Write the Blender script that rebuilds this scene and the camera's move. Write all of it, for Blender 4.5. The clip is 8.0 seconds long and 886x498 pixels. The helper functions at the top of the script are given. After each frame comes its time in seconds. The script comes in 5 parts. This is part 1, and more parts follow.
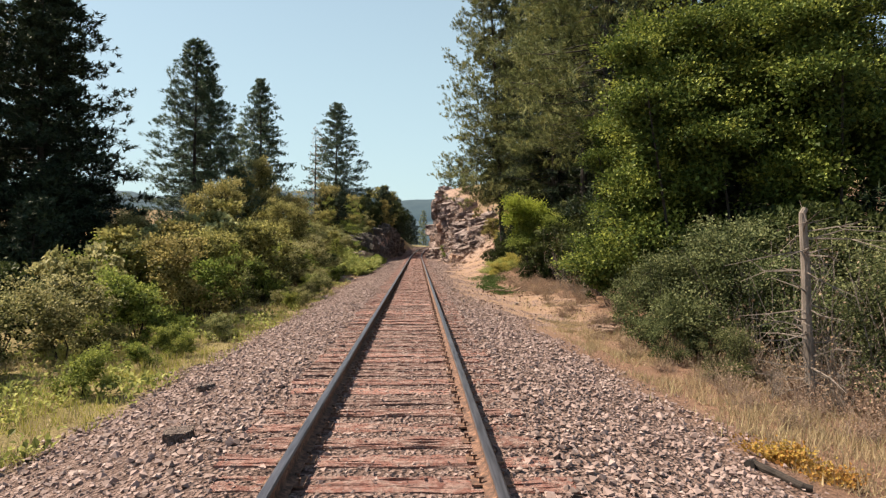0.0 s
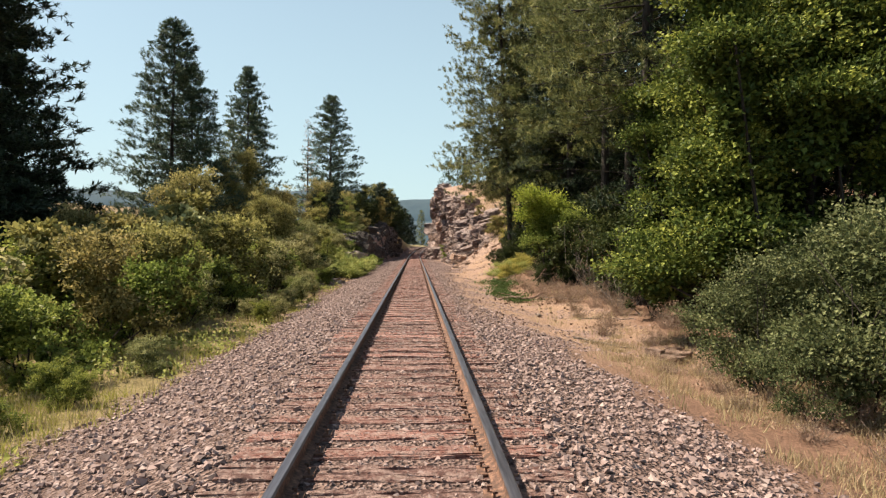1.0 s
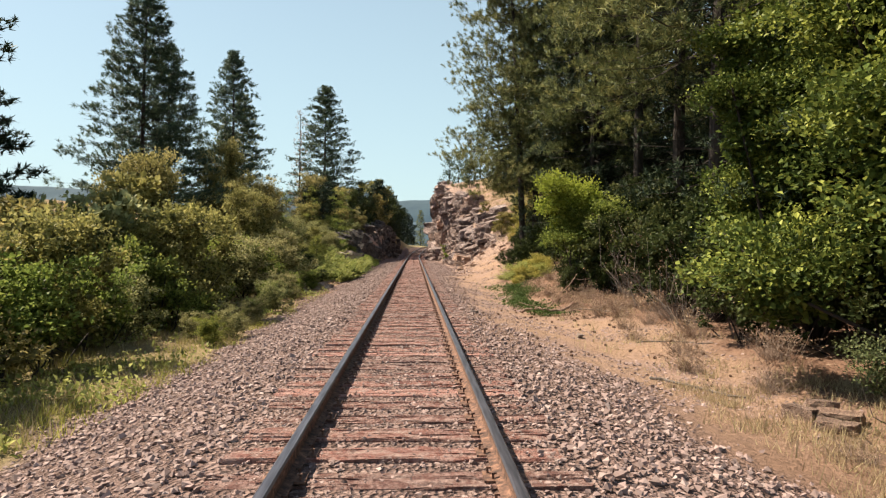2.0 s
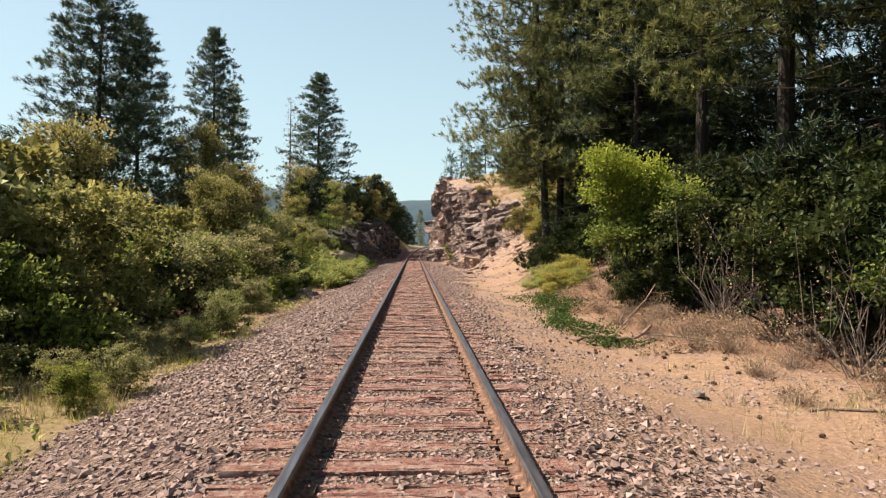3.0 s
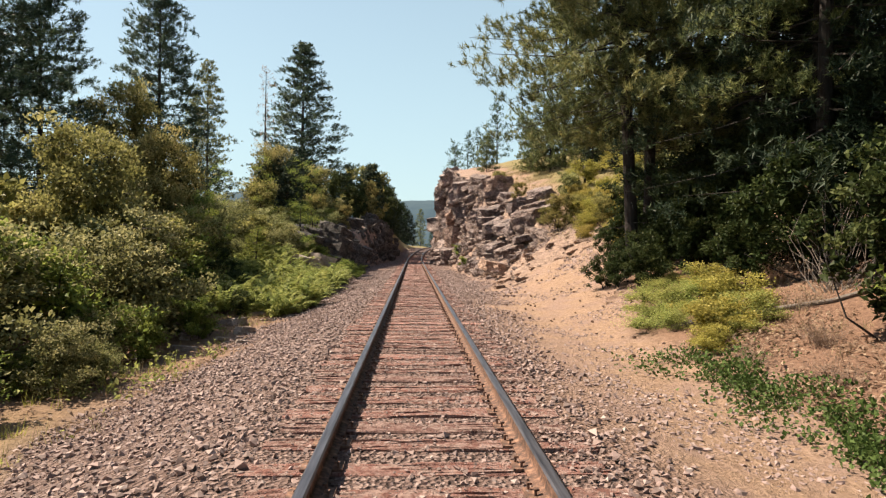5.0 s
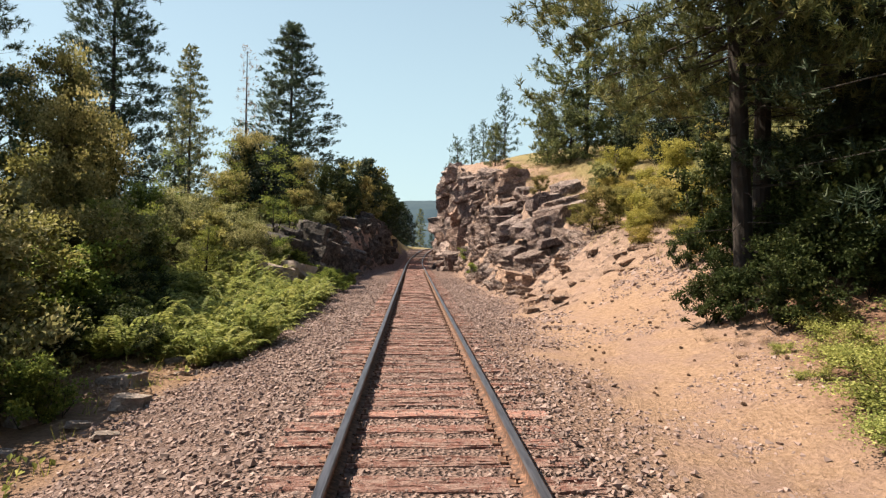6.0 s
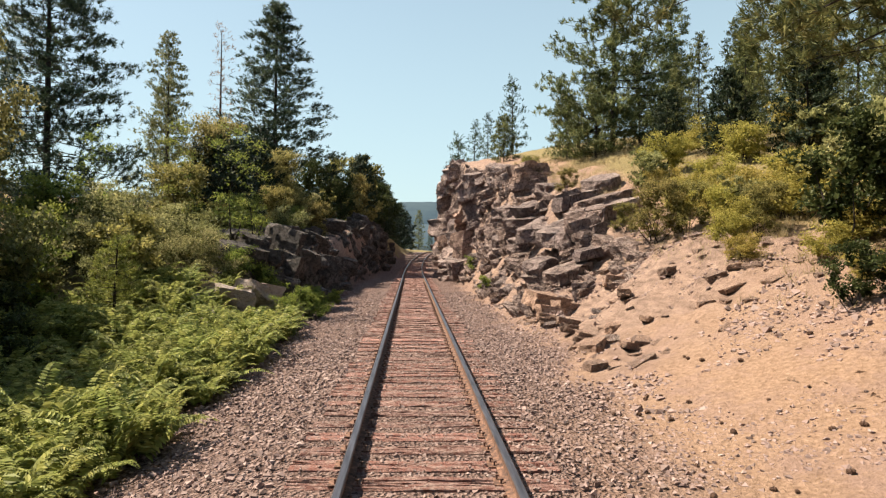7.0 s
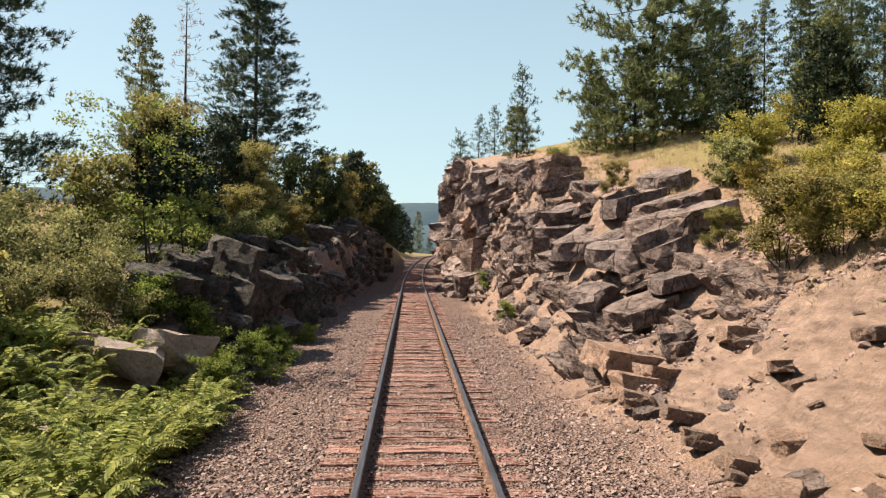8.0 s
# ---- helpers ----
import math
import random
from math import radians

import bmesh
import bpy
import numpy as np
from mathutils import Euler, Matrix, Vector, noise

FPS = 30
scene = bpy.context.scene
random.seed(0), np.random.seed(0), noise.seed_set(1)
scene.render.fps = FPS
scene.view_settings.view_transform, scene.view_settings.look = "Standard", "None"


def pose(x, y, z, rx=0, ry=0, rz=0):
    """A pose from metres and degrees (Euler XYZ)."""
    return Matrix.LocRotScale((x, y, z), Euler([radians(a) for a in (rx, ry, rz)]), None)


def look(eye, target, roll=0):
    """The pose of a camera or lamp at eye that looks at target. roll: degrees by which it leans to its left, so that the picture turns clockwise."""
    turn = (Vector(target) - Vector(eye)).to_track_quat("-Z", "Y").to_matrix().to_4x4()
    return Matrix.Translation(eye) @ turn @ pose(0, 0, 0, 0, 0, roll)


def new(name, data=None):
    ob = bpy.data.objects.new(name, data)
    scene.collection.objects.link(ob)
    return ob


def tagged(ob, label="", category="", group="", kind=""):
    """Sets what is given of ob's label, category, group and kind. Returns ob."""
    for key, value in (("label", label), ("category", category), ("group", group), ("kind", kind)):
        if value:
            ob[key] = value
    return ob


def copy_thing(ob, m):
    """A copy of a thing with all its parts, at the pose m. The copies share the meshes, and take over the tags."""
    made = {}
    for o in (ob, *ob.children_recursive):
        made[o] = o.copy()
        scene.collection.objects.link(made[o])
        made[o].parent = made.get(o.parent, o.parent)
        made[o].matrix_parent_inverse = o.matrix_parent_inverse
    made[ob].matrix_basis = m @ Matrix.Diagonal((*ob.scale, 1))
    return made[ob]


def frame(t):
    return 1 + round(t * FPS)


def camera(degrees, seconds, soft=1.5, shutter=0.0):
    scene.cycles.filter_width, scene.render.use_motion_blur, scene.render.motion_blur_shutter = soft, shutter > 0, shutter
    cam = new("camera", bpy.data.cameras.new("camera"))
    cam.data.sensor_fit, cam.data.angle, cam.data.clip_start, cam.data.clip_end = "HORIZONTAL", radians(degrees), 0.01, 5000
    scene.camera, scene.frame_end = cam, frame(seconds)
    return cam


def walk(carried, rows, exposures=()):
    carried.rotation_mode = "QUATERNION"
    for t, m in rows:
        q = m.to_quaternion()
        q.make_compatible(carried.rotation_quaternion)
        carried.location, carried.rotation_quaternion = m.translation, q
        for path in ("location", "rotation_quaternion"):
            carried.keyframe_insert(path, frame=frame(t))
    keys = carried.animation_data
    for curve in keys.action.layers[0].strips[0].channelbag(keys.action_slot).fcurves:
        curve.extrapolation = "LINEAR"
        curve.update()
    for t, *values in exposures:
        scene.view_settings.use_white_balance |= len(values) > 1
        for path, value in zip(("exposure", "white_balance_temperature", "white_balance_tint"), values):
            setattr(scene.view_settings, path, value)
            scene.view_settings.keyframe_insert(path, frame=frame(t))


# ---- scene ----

# the camera: a small drone that flies along the track at about 5.7 m/s
cam = camera(70.0, 8.0, soft=1.25)
PATH = [
    (0.0, (0.194, -4.085, 1.562), (0.275, -2.086, 1.552), 0.5),
    (0.5, (0.165, -2.124, 1.539), (0.249, -0.126, 1.529), 0.5),
    (1.0, (0.124, 0.296, 1.520), (0.212, 2.294, 1.510), 0.5),
    (1.5, (0.136, 2.517, 1.467), (0.226, 4.515, 1.459), 0.6),
    (3.0, (-0.006, 11.154, 1.377), (0.087, 13.152, 1.371), 0.8),
    (3.5, (-0.035, 13.787, 1.364), (0.060, 15.785, 1.359), 0.9),
    (4.0, (-0.062, 16.884, 1.392), (0.033, 18.881, 1.385), 0.9),
    (4.5, (-0.112, 19.605, 1.368), (-0.018, 21.602, 1.362), 0.8),
    (6.0, (-0.158, 28.917, 1.629), (-0.063, 30.915, 1.625), 1.0),
    (6.5, (-0.207, 31.692, 1.784), (-0.110, 33.689, 1.780), 1.0),
    (7.0, (-0.190, 34.960, 1.975), (-0.090, 36.957, 1.975), 0.95),
    (7.5, (-0.193, 37.947, 2.165), (-0.093, 39.944, 2.168), 0.9),
    (8.0, (-0.221, 41.315, 2.517), (-0.118, 43.312, 2.520), 0.9),
]
walk(cam, [(t, look(eye, target, roll)) for t, eye, target, roll in PATH], [(0.0, 1.18, 6750, 10), (3.0, 1.27, 6750, 10), (8.0, 1.27, 6750, 10)])

# ---- daylight: high sun from the left, a little ahead, clear hazy sky
SUN_EL, SUN_FROM = radians(53), Vector((-0.95, 0.30, 0)).normalized()
world = bpy.data.worlds.new("sky")
scene.world = world
world.use_nodes = True
wn = world.node_tree
sky = wn.nodes.new("ShaderNodeTexSky")
sky.sky_type, sky.sun_disc = "NISHITA", False
sky.sun_elevation = SUN_EL
sky.sun_rotation = math.atan2(SUN_FROM.x, SUN_FROM.y)
sky.air_density, sky.dust_density, sky.ozone_density, sky.altitude = 1.0, 1.0, 1.0, 300
back = wn.nodes["Background"]
back.inputs["Strength"].default_value = 0.067
# summer haze: pale towards the horizon, clear overhead
way = wn.nodes.new("ShaderNodeTexCoord")
height = wn.nodes.new("ShaderNodeSeparateXYZ")
wn.links.new(way.outputs["Generated"], height.inputs["Vector"])
veil = wn.nodes.new("ShaderNodeValToRGB")
veil.color_ramp.elements[0].color = (0.85, 0.85, 0.85, 1)
veil.color_ramp.elements[1].position, veil.color_ramp.elements[1].color = 1.0, (0.0, 0.0, 0.0, 1)
mid_sky = veil.color_ramp.elements.new(0.42)
mid_sky.color = (0.45, 0.45, 0.45, 1)
wn.links.new(height.outputs["Z"], veil.inputs["Fac"])
haze = wn.nodes.new("ShaderNodeMix")
haze.data_type = "RGBA"
haze.inputs[7].default_value = (4.15, 5.65, 6.0, 1)
wn.links.new(veil.outputs["Color"], haze.inputs[0])
wn.links.new(sky.outputs["Color"], haze.inputs[6])
wn.links.new(haze.outputs[2], back.inputs["Color"])
sun = new("sun", bpy.data.lights.new("sun", "SUN"))
sun.data.energy, sun.data.angle, sun.data.color = 5.0, radians(0.6), (1.0, 0.87, 0.69)
sun.matrix_world = look(SUN_FROM * 100 * math.cos(SUN_EL) + Vector((0, 0, 100 * math.sin(SUN_EL))), (0, 0, 0))


# ---- materials
def material(name, build):
    m = bpy.data.materials.new(name)
    m.use_nodes = True
    nt = m.node_tree
    build(nt, nt.nodes["Principled BSDF"])
    return m


def node(nt, kind, **values):
    n = nt.nodes.new(kind)
    for key, value in values.items():
        n.inputs[key.replace("_", " ")].default_value = value
    return n


def noise_tex(nt, scale, detail=4.0, rough=0.6, coords="Object", stretch=None):
    tc = nt.nodes.new("ShaderNodeTexCoord")
    n = node(nt, "ShaderNodeTexNoise", Scale=scale, Detail=detail, Roughness=rough)
    src = tc.outputs[coords]
    if stretch:
        mp = nt.nodes.new("ShaderNodeMapping")
        mp.inputs["Scale"].default_value = stretch
        nt.links.new(src, mp.inputs["Vector"])
        src = mp.outputs["Vector"]
    nt.links.new(src, n.inputs["Vector"])
    return n.outputs["Fac"]


def ramp(nt, fac, stops):
    r = nt.nodes.new("ShaderNodeValToRGB")
    els = r.color_ramp.elements
    while len(els) < len(stops):
        els.new(0.5)
    for e, (p, c) in zip(els, stops):
        e.position, e.color = p, (*c, 1)
    nt.links.new(fac, r.inputs["Fac"])
    return r.outputs["Color"]


def mix(nt, fac, a, b, mode="MIX"):
    n = nt.nodes.new("ShaderNodeMix")
    n.data_type, n.blend_type = "RGBA", mode
    for value, socket in ((fac, n.inputs[0]), (a, n.inputs[6]), (b, n.inputs[7])):
        if isinstance(value, bpy.types.NodeSocket):
            nt.links.new(value, socket)
        elif isinstance(value, tuple):
            socket.default_value = (*value, 1)
        else:
            socket.default_value = value
    return n.outputs[2]


def calc(nt, op, a, b=0.0):
    n = nt.nodes.new("ShaderNodeMath")
    n.operation = op
    for value, socket in ((a, n.inputs[0]), (b, n.inputs[1])):
        if isinstance(value, bpy.types.NodeSocket):
            nt.links.new(value, socket)
        else:
            socket.default_value = value
    return n.outputs[0]


def bump(nt, bsdf, height, strength, distance):
    b = node(nt, "ShaderNodeBump", Strength=strength, Distance=distance)
    nt.links.new(height, b.inputs["Height"])
    nt.links.new(b.outputs["Normal"], bsdf.inputs["Normal"])


def attribute(nt, name):
    a = nt.nodes.new("ShaderNodeAttribute")
    a.attribute_name = name
    return a.outputs["Fac"]


def per_island(nt):
    return nt.nodes.new("ShaderNodeNewGeometry").outputs["Random Per Island"]


def per_object(nt):
    return nt.nodes.new("ShaderNodeObjectInfo").outputs["Random"]


def leaf_material(name, dark, mid, light, glow=0.35, rough=0.5):
    """Leaves or needles: colour varies from leaf to leaf, from branch to branch and from plant to plant."""
    def build(nt, bsdf):
        tone = calc(nt, "ADD", calc(nt, "MULTIPLY", per_island(nt), 0.45), calc(nt, "MULTIPLY", attribute(nt, "tone"), 0.55))
        col = ramp(nt, tone, ((0.08, dark), (0.5, mid), (0.92, light)))
        patch = noise_tex(nt, 0.9, 2.0)
        col = mix(nt, calc(nt, "MULTIPLY", patch, 0.3), col, mid)
        hsv = nt.nodes.new("ShaderNodeHueSaturation")
        nt.links.new(col, hsv.inputs["Color"])
        hue = nt.nodes.new("ShaderNodeMapRange")
        hue.inputs["To Min"].default_value, hue.inputs["To Max"].default_value = 0.485, 0.515
        nt.links.new(per_object(nt), hue.inputs["Value"])
        nt.links.new(hue.outputs["Result"], hsv.inputs["Hue"])
        val = nt.nodes.new("ShaderNodeMapRange")
        val.inputs["To Min"].default_value, val.inputs["To Max"].default_value = 0.85, 1.2
        nt.links.new(patch, val.inputs["Value"])
        nt.links.new(val.outputs["Result"], hsv.inputs["Value"])
        nt.links.new(hsv.outputs["Color"], bsdf.inputs["Base Color"])
        bsdf.inputs["Roughness"].default_value = rough
        bsdf.inputs["Specular IOR Level"].default_value = 0.1
        trans = nt.nodes.new("ShaderNodeBsdfTranslucent")
        nt.links.new(hsv.outputs["Color"], trans.inputs["Color"])
        both = nt.nodes.new("ShaderNodeMixShader")
        both.inputs["Fac"].default_value = glow
        nt.links.new(bsdf.outputs["BSDF"], both.inputs[1])
        nt.links.new(trans.outputs["BSDF"], both.inputs[2])
        nt.links.new(both.outputs["Shader"], nt.nodes["Material Output"].inputs["Surface"])
    return material(name, build)


PINE = leaf_material("pine_needles", (0.008, 0.018, 0.013), (0.043, 0.070, 0.041), (0.155, 0.195, 0.105), 0.2, 0.5)
# darker copy of the needles: the shade of dense stands put into colour
PINE_SHADED = leaf_material("pine_needles_shaded", (0.008, 0.016, 0.011), (0.024, 0.040, 0.023), (0.070, 0.092, 0.046), 0.14, 0.5)
PINE_WARM = leaf_material("pine_needles_olive", (0.013, 0.021, 0.011), (0.105, 0.126, 0.050), (0.370, 0.360, 0.140), 0.24, 0.5)
LEAF = leaf_material("leaf_green", (0.034, 0.050, 0.015), (0.170, 0.210, 0.048), (0.400, 0.420, 0.110), 0.42)
# green leaves darkened, so that the shade of the undergrowth is in their colour
LEAF_SHADED = leaf_material("leaf_shaded_green", (0.018, 0.028, 0.010), (0.042, 0.058, 0.020), (0.100, 0.112, 0.038), 0.3)
LEAF_YELLOW = leaf_material("leaf_yellow_green", (0.110, 0.105, 0.028), (0.350, 0.305, 0.078), (0.560, 0.480, 0.165), 0.42)
LEAF_LIME = leaf_material("leaf_lime", (0.082, 0.115, 0.024), (0.250, 0.295, 0.048), (0.460, 0.490, 0.090), 0.40)
LEAF_TREE = leaf_material("leaf_tree", (0.012, 0.022, 0.007), (0.090, 0.128, 0.030), (0.390, 0.420, 0.095), 0.28)
LEAF_OLIVE = leaf_material("leaf_olive", (0.040, 0.040, 0.015), (0.205, 0.190, 0.064), (0.480, 0.415, 0.165), 0.42)
LEAF_WILLOW = leaf_material("leaf_grey_green", (0.032, 0.040, 0.018), (0.195, 0.198, 0.080), (0.500, 0.470, 0.235), 0.42)
LEAF_GREY = leaf_material("leaf_dusty_grey", (0.020, 0.028, 0.012), (0.080, 0.098, 0.040), (0.260, 0.275, 0.130), 0.28)
LEAF_THICKET = leaf_material("leaf_thicket", (0.032, 0.036, 0.014), (0.205, 0.190, 0.068), (0.490, 0.425, 0.180), 0.44)
LEAF_FERN = leaf_material("leaf_fern", (0.068, 0.086, 0.026), (0.260, 0.288, 0.086), (0.520, 0.520, 0.195), 0.42)
LEAF_DRY = leaf_material("leaf_dry", (0.130, 0.085, 0.060), (0.250, 0.172, 0.122), (0.410, 0.310, 0.225), 0.25)
LEAF_GROUND = leaf_material("leaf_ground_cover", (0.028, 0.048, 0.012), (0.065, 0.095, 0.026), (0.125, 0.165, 0.055), 0.25)
LEAF_RUST = leaf_material("leaf_rust", (0.240, 0.095, 0.030), (0.340, 0.200, 0.050), (0.400, 0.310, 0.080), 0.3)
GRASS_DRY = leaf_material("grass_dry", (0.220, 0.172, 0.100), (0.350, 0.282, 0.165), (0.500, 0.425, 0.265), 0.3, 0.7)
GRASS_GREEN = leaf_material("grass_green", (0.130, 0.140, 0.034), (0.290, 0.280, 0.068), (0.450, 0.410, 0.130), 0.4, 0.6)


def bark_material(name, a, b):
    def build(nt, bsdf):
        n = noise_tex(nt, 9.0, 6.0, 0.7, stretch=(1, 1, 0.18))
        nt.links.new(ramp(nt, n, ((0.3, a), (0.7, b))), bsdf.inputs["Base Color"])
        bsdf.inputs["Roughness"].default_value = 0.9
        bump(nt, bsdf, n, 0.9, 0.03)
    return material(name, build)


BARK = bark_material("bark", (0.010, 0.008, 0.007), (0.036, 0.026, 0.022))
CONE = bark_material("pine_cone_scales", (0.060, 0.032, 0.022), (0.170, 0.092, 0.060))
WOOD_RED = bark_material("peeled_red_wood", (0.130, 0.070, 0.052), (0.360, 0.250, 0.200))
DRY_TWIG = bark_material("dry_twigs", (0.140, 0.095, 0.072), (0.340, 0.255, 0.205))
WOOD_GREY = bark_material("weathered_wood", (0.070, 0.056, 0.048), (0.240, 0.200, 0.175))


def build_ground(nt, bsdf):
    """Bare earth, crushed stone, sand, dry turf and bedrock, blended by what lies where."""
    fine = noise_tex(nt, 14.0, 6.0, 0.7)
    broad = noise_tex(nt, 0.5, 4.0)
    vor = node(nt, "ShaderNodeTexVoronoi", Scale=24.0)
    tc = nt.nodes.new("ShaderNodeTexCoord")
    nt.links.new(tc.outputs["Object"], vor.inputs["Vector"])
    stone = ramp(nt, vor.outputs["Color"], ((0.1, (0.085, 0.056, 0.050)), (0.5, (0.19, 0.128, 0.114)), (0.9, (0.31, 0.226, 0.204))))
    sand = ramp(nt, fine, ((0.3, (0.18, 0.112, 0.076)), (0.65, (0.35, 0.238, 0.172))))
    sand = mix(nt, ramp(nt, noise_tex(nt, 0.9, 6.0, 0.7), ((0.46, (0, 0, 0)), (0.60, (0.85, 0.85, 0.85)))), sand, ramp(nt, fine, ((0.3, (0.20, 0.132, 0.106)), (0.7, (0.30, 0.205, 0.170)))))
    turf = ramp(nt, fine, ((0.3, (0.13, 0.105, 0.050)), (0.7, (0.27, 0.215, 0.105))))
    duff = ramp(nt, fine, ((0.3, (0.10, 0.060, 0.044)), (0.7, (0.27, 0.160, 0.112))))
    rock_n = noise_tex(nt, 2.5, 8.0, 0.68, stretch=(1, 1, 2.6))
    rock = ramp(nt, rock_n, ((0.3, (0.14, 0.097, 0.082)), (0.55, (0.310, 0.218, 0.176)), (0.75, (0.43, 0.318, 0.258))))
    col = mix(nt, attribute(nt, "turf"), duff, turf)
    col = mix(nt, attribute(nt, "sand"), col, sand)
    col = mix(nt, attribute(nt, "rock"), col, rock)
    col = mix(nt, attribute(nt, "ballast"), col, stone)
    nt.links.new(col, bsdf.inputs["Base Color"])
    bsdf.inputs["Roughness"].default_value = 0.95
    bsdf.inputs["Specular IOR Level"].default_value = 0.15
    height = calc(nt, "ADD", calc(nt, "MULTIPLY", vor.outputs["Distance"], attribute(nt, "ballast")), calc(nt, "MULTIPLY", fine, 0.6))
    height = calc(nt, "ADD", height, calc(nt, "MULTIPLY", noise_tex(nt, 3.2, 5.0, 0.65), 0.9))
    height = calc(nt, "ADD", height, calc(nt, "MULTIPLY", calc(nt, "ADD", rock_n, noise_tex(nt, 7.0, 7.0, 0.75)), calc(nt, "MULTIPLY", attribute(nt, "rock"), 0.6)))
    bump(nt, bsdf, height, 1.0, 0.09)


GROUND = material("ground", build_ground)


def build_stone(nt, bsdf):
    col = ramp(nt, per_island(nt), ((0.0, (0.085, 0.054, 0.051)), (0.35, (0.225, 0.150, 0.140)), (0.85, (0.37, 0.262, 0.246)), (1.0, (0.48, 0.380, 0.355))))
    nt.links.new(mix(nt, noise_tex(nt, 30.0, 3.0), col, (0.22, 0.165, 0.148)), bsdf.inputs["Base Color"])
    bsdf.inputs["Roughness"].default_value = 0.9


STONE = material("crushed_stone", build_stone)


def node_colour(nt, scale):
    """A wandering colour, to bend the lines of another pattern."""
    tc = nt.nodes.new("ShaderNodeTexCoord")
    n = node(nt, "ShaderNodeTexNoise", Scale=scale, Detail=5.0)
    nt.links.new(tc.outputs["Object"], n.inputs["Vector"])
    return n.outputs["Color"]


def build_rock(nt, bsdf):
    """Split layered stone: purplish grey, dark in the seams, level faces tinted earthy pale as sunlit tops."""
    n = noise_tex(nt, 1.5, 9.0, 0.7, stretch=(1, 1, 2.2))
    f = noise_tex(nt, 9.0, 8.0, 0.72)
    col = ramp(nt, n, ((0.25, (0.120, 0.094, 0.092)), (0.45, (0.290, 0.232, 0.222)), (0.62, (0.44, 0.362, 0.342)), (0.8, (0.42, 0.340, 0.308))))
    col = mix(nt, ramp(nt, f, ((0.40, (1, 1, 1)), (0.56, (0, 0, 0)))), col, mix(nt, 1.0, col, (0.48, 0.45, 0.46), "MULTIPLY"))
    tc = nt.nodes.new("ShaderNodeTexCoord")
    mp = nt.nodes.new("ShaderNodeMapping")
    mp.inputs["Scale"].default_value = (1, 1, 2.4)
    warp = mix(nt, 0.16, tc.outputs["Object"], node_colour(nt, 3.0))
    nt.links.new(warp, mp.inputs["Vector"])
    seam = nt.nodes.new("ShaderNodeTexVoronoi")
    seam.feature = "DISTANCE_TO_EDGE"
    seam.inputs["Scale"].default_value = 1.9
    nt.links.new(mp.outputs["Vector"], seam.inputs["Vector"])
    crack = ramp(nt, seam.outputs["Distance"], ((0.0, (0.85, 0.85, 0.85)), (0.024, (0, 0, 0))))
    col = mix(nt, crack, col, (0.045, 0.036, 0.035))
    tint = ramp(nt, per_object(nt), ((0.0, (0.66, 0.63, 0.64)), (0.5, (1.0, 0.97, 0.97)), (0.85, (1.0, 0.90, 0.82)), (1.0, (1.12, 0.92, 0.78))))
    col = mix(nt, 1.0, col, tint, "MULTIPLY")
    xyz = nt.nodes.new("ShaderNodeSeparateXYZ")
    nt.links.new(nt.nodes.new("ShaderNodeNewGeometry").outputs["True Normal"], xyz.inputs["Vector"])
    # sunlight on the tops, put into the colour by the face's slope
    level = ramp(nt, xyz.outputs["Z"], ((0.62, (0, 0, 0)), (0.92, (0.8, 0.8, 0.8))))
    col = mix(nt, calc(nt, "MULTIPLY", level, ramp(nt, noise_tex(nt, 3.1, 5.0), ((0.42, (0.05, 0.05, 0.05)), (0.62, (0.9, 0.9, 0.9))))), col, (0.41, 0.330, 0.300))
    nt.links.new(col, bsdf.inputs["Base Color"])
    bsdf.inputs["Roughness"].default_value = 0.88
    bsdf.inputs["Specular IOR Level"].default_value = 0.25
    bump(nt, bsdf, calc(nt, "SUBTRACT", calc(nt, "ADD", n, f), calc(nt, "MULTIPLY", crack, 0.5)), 1.0, 0.26)


ROCK = material("rock", build_rock)


def build_shaded_rock(nt, bsdf):
    """The same stone darkened: shade put into its colour, with greenish patches."""
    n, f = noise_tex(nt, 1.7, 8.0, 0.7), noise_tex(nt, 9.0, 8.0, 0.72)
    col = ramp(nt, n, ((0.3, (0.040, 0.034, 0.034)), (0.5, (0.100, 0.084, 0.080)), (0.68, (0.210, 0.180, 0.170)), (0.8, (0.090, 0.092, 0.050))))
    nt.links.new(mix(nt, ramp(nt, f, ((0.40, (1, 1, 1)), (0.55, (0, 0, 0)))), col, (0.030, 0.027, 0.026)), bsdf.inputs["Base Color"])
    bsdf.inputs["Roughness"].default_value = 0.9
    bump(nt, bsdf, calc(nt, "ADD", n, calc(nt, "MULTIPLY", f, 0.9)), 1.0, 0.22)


SHADED_ROCK = material("rock_darkened_as_shade", build_shaded_rock)


def build_pale_rock(nt, bsdf):
    n, f = noise_tex(nt, 2.2, 7.0, 0.65), noise_tex(nt, 14.0, 6.0, 0.7)
    col = ramp(nt, n, ((0.3, (0.19, 0.150, 0.134)), (0.5, (0.33, 0.272, 0.246)), (0.75, (0.45, 0.380, 0.345))))
    nt.links.new(mix(nt, ramp(nt, f, ((0.35, (1, 1, 1)), (0.5, (0, 0, 0)))), col, (0.20, 0.15, 0.13)), bsdf.inputs["Base Color"])
    bsdf.inputs["Roughness"].default_value = 0.9
    bump(nt, bsdf, calc(nt, "ADD", n, f), 0.9, 0.08)


PALE_ROCK = material("pale_rock", build_pale_rock)


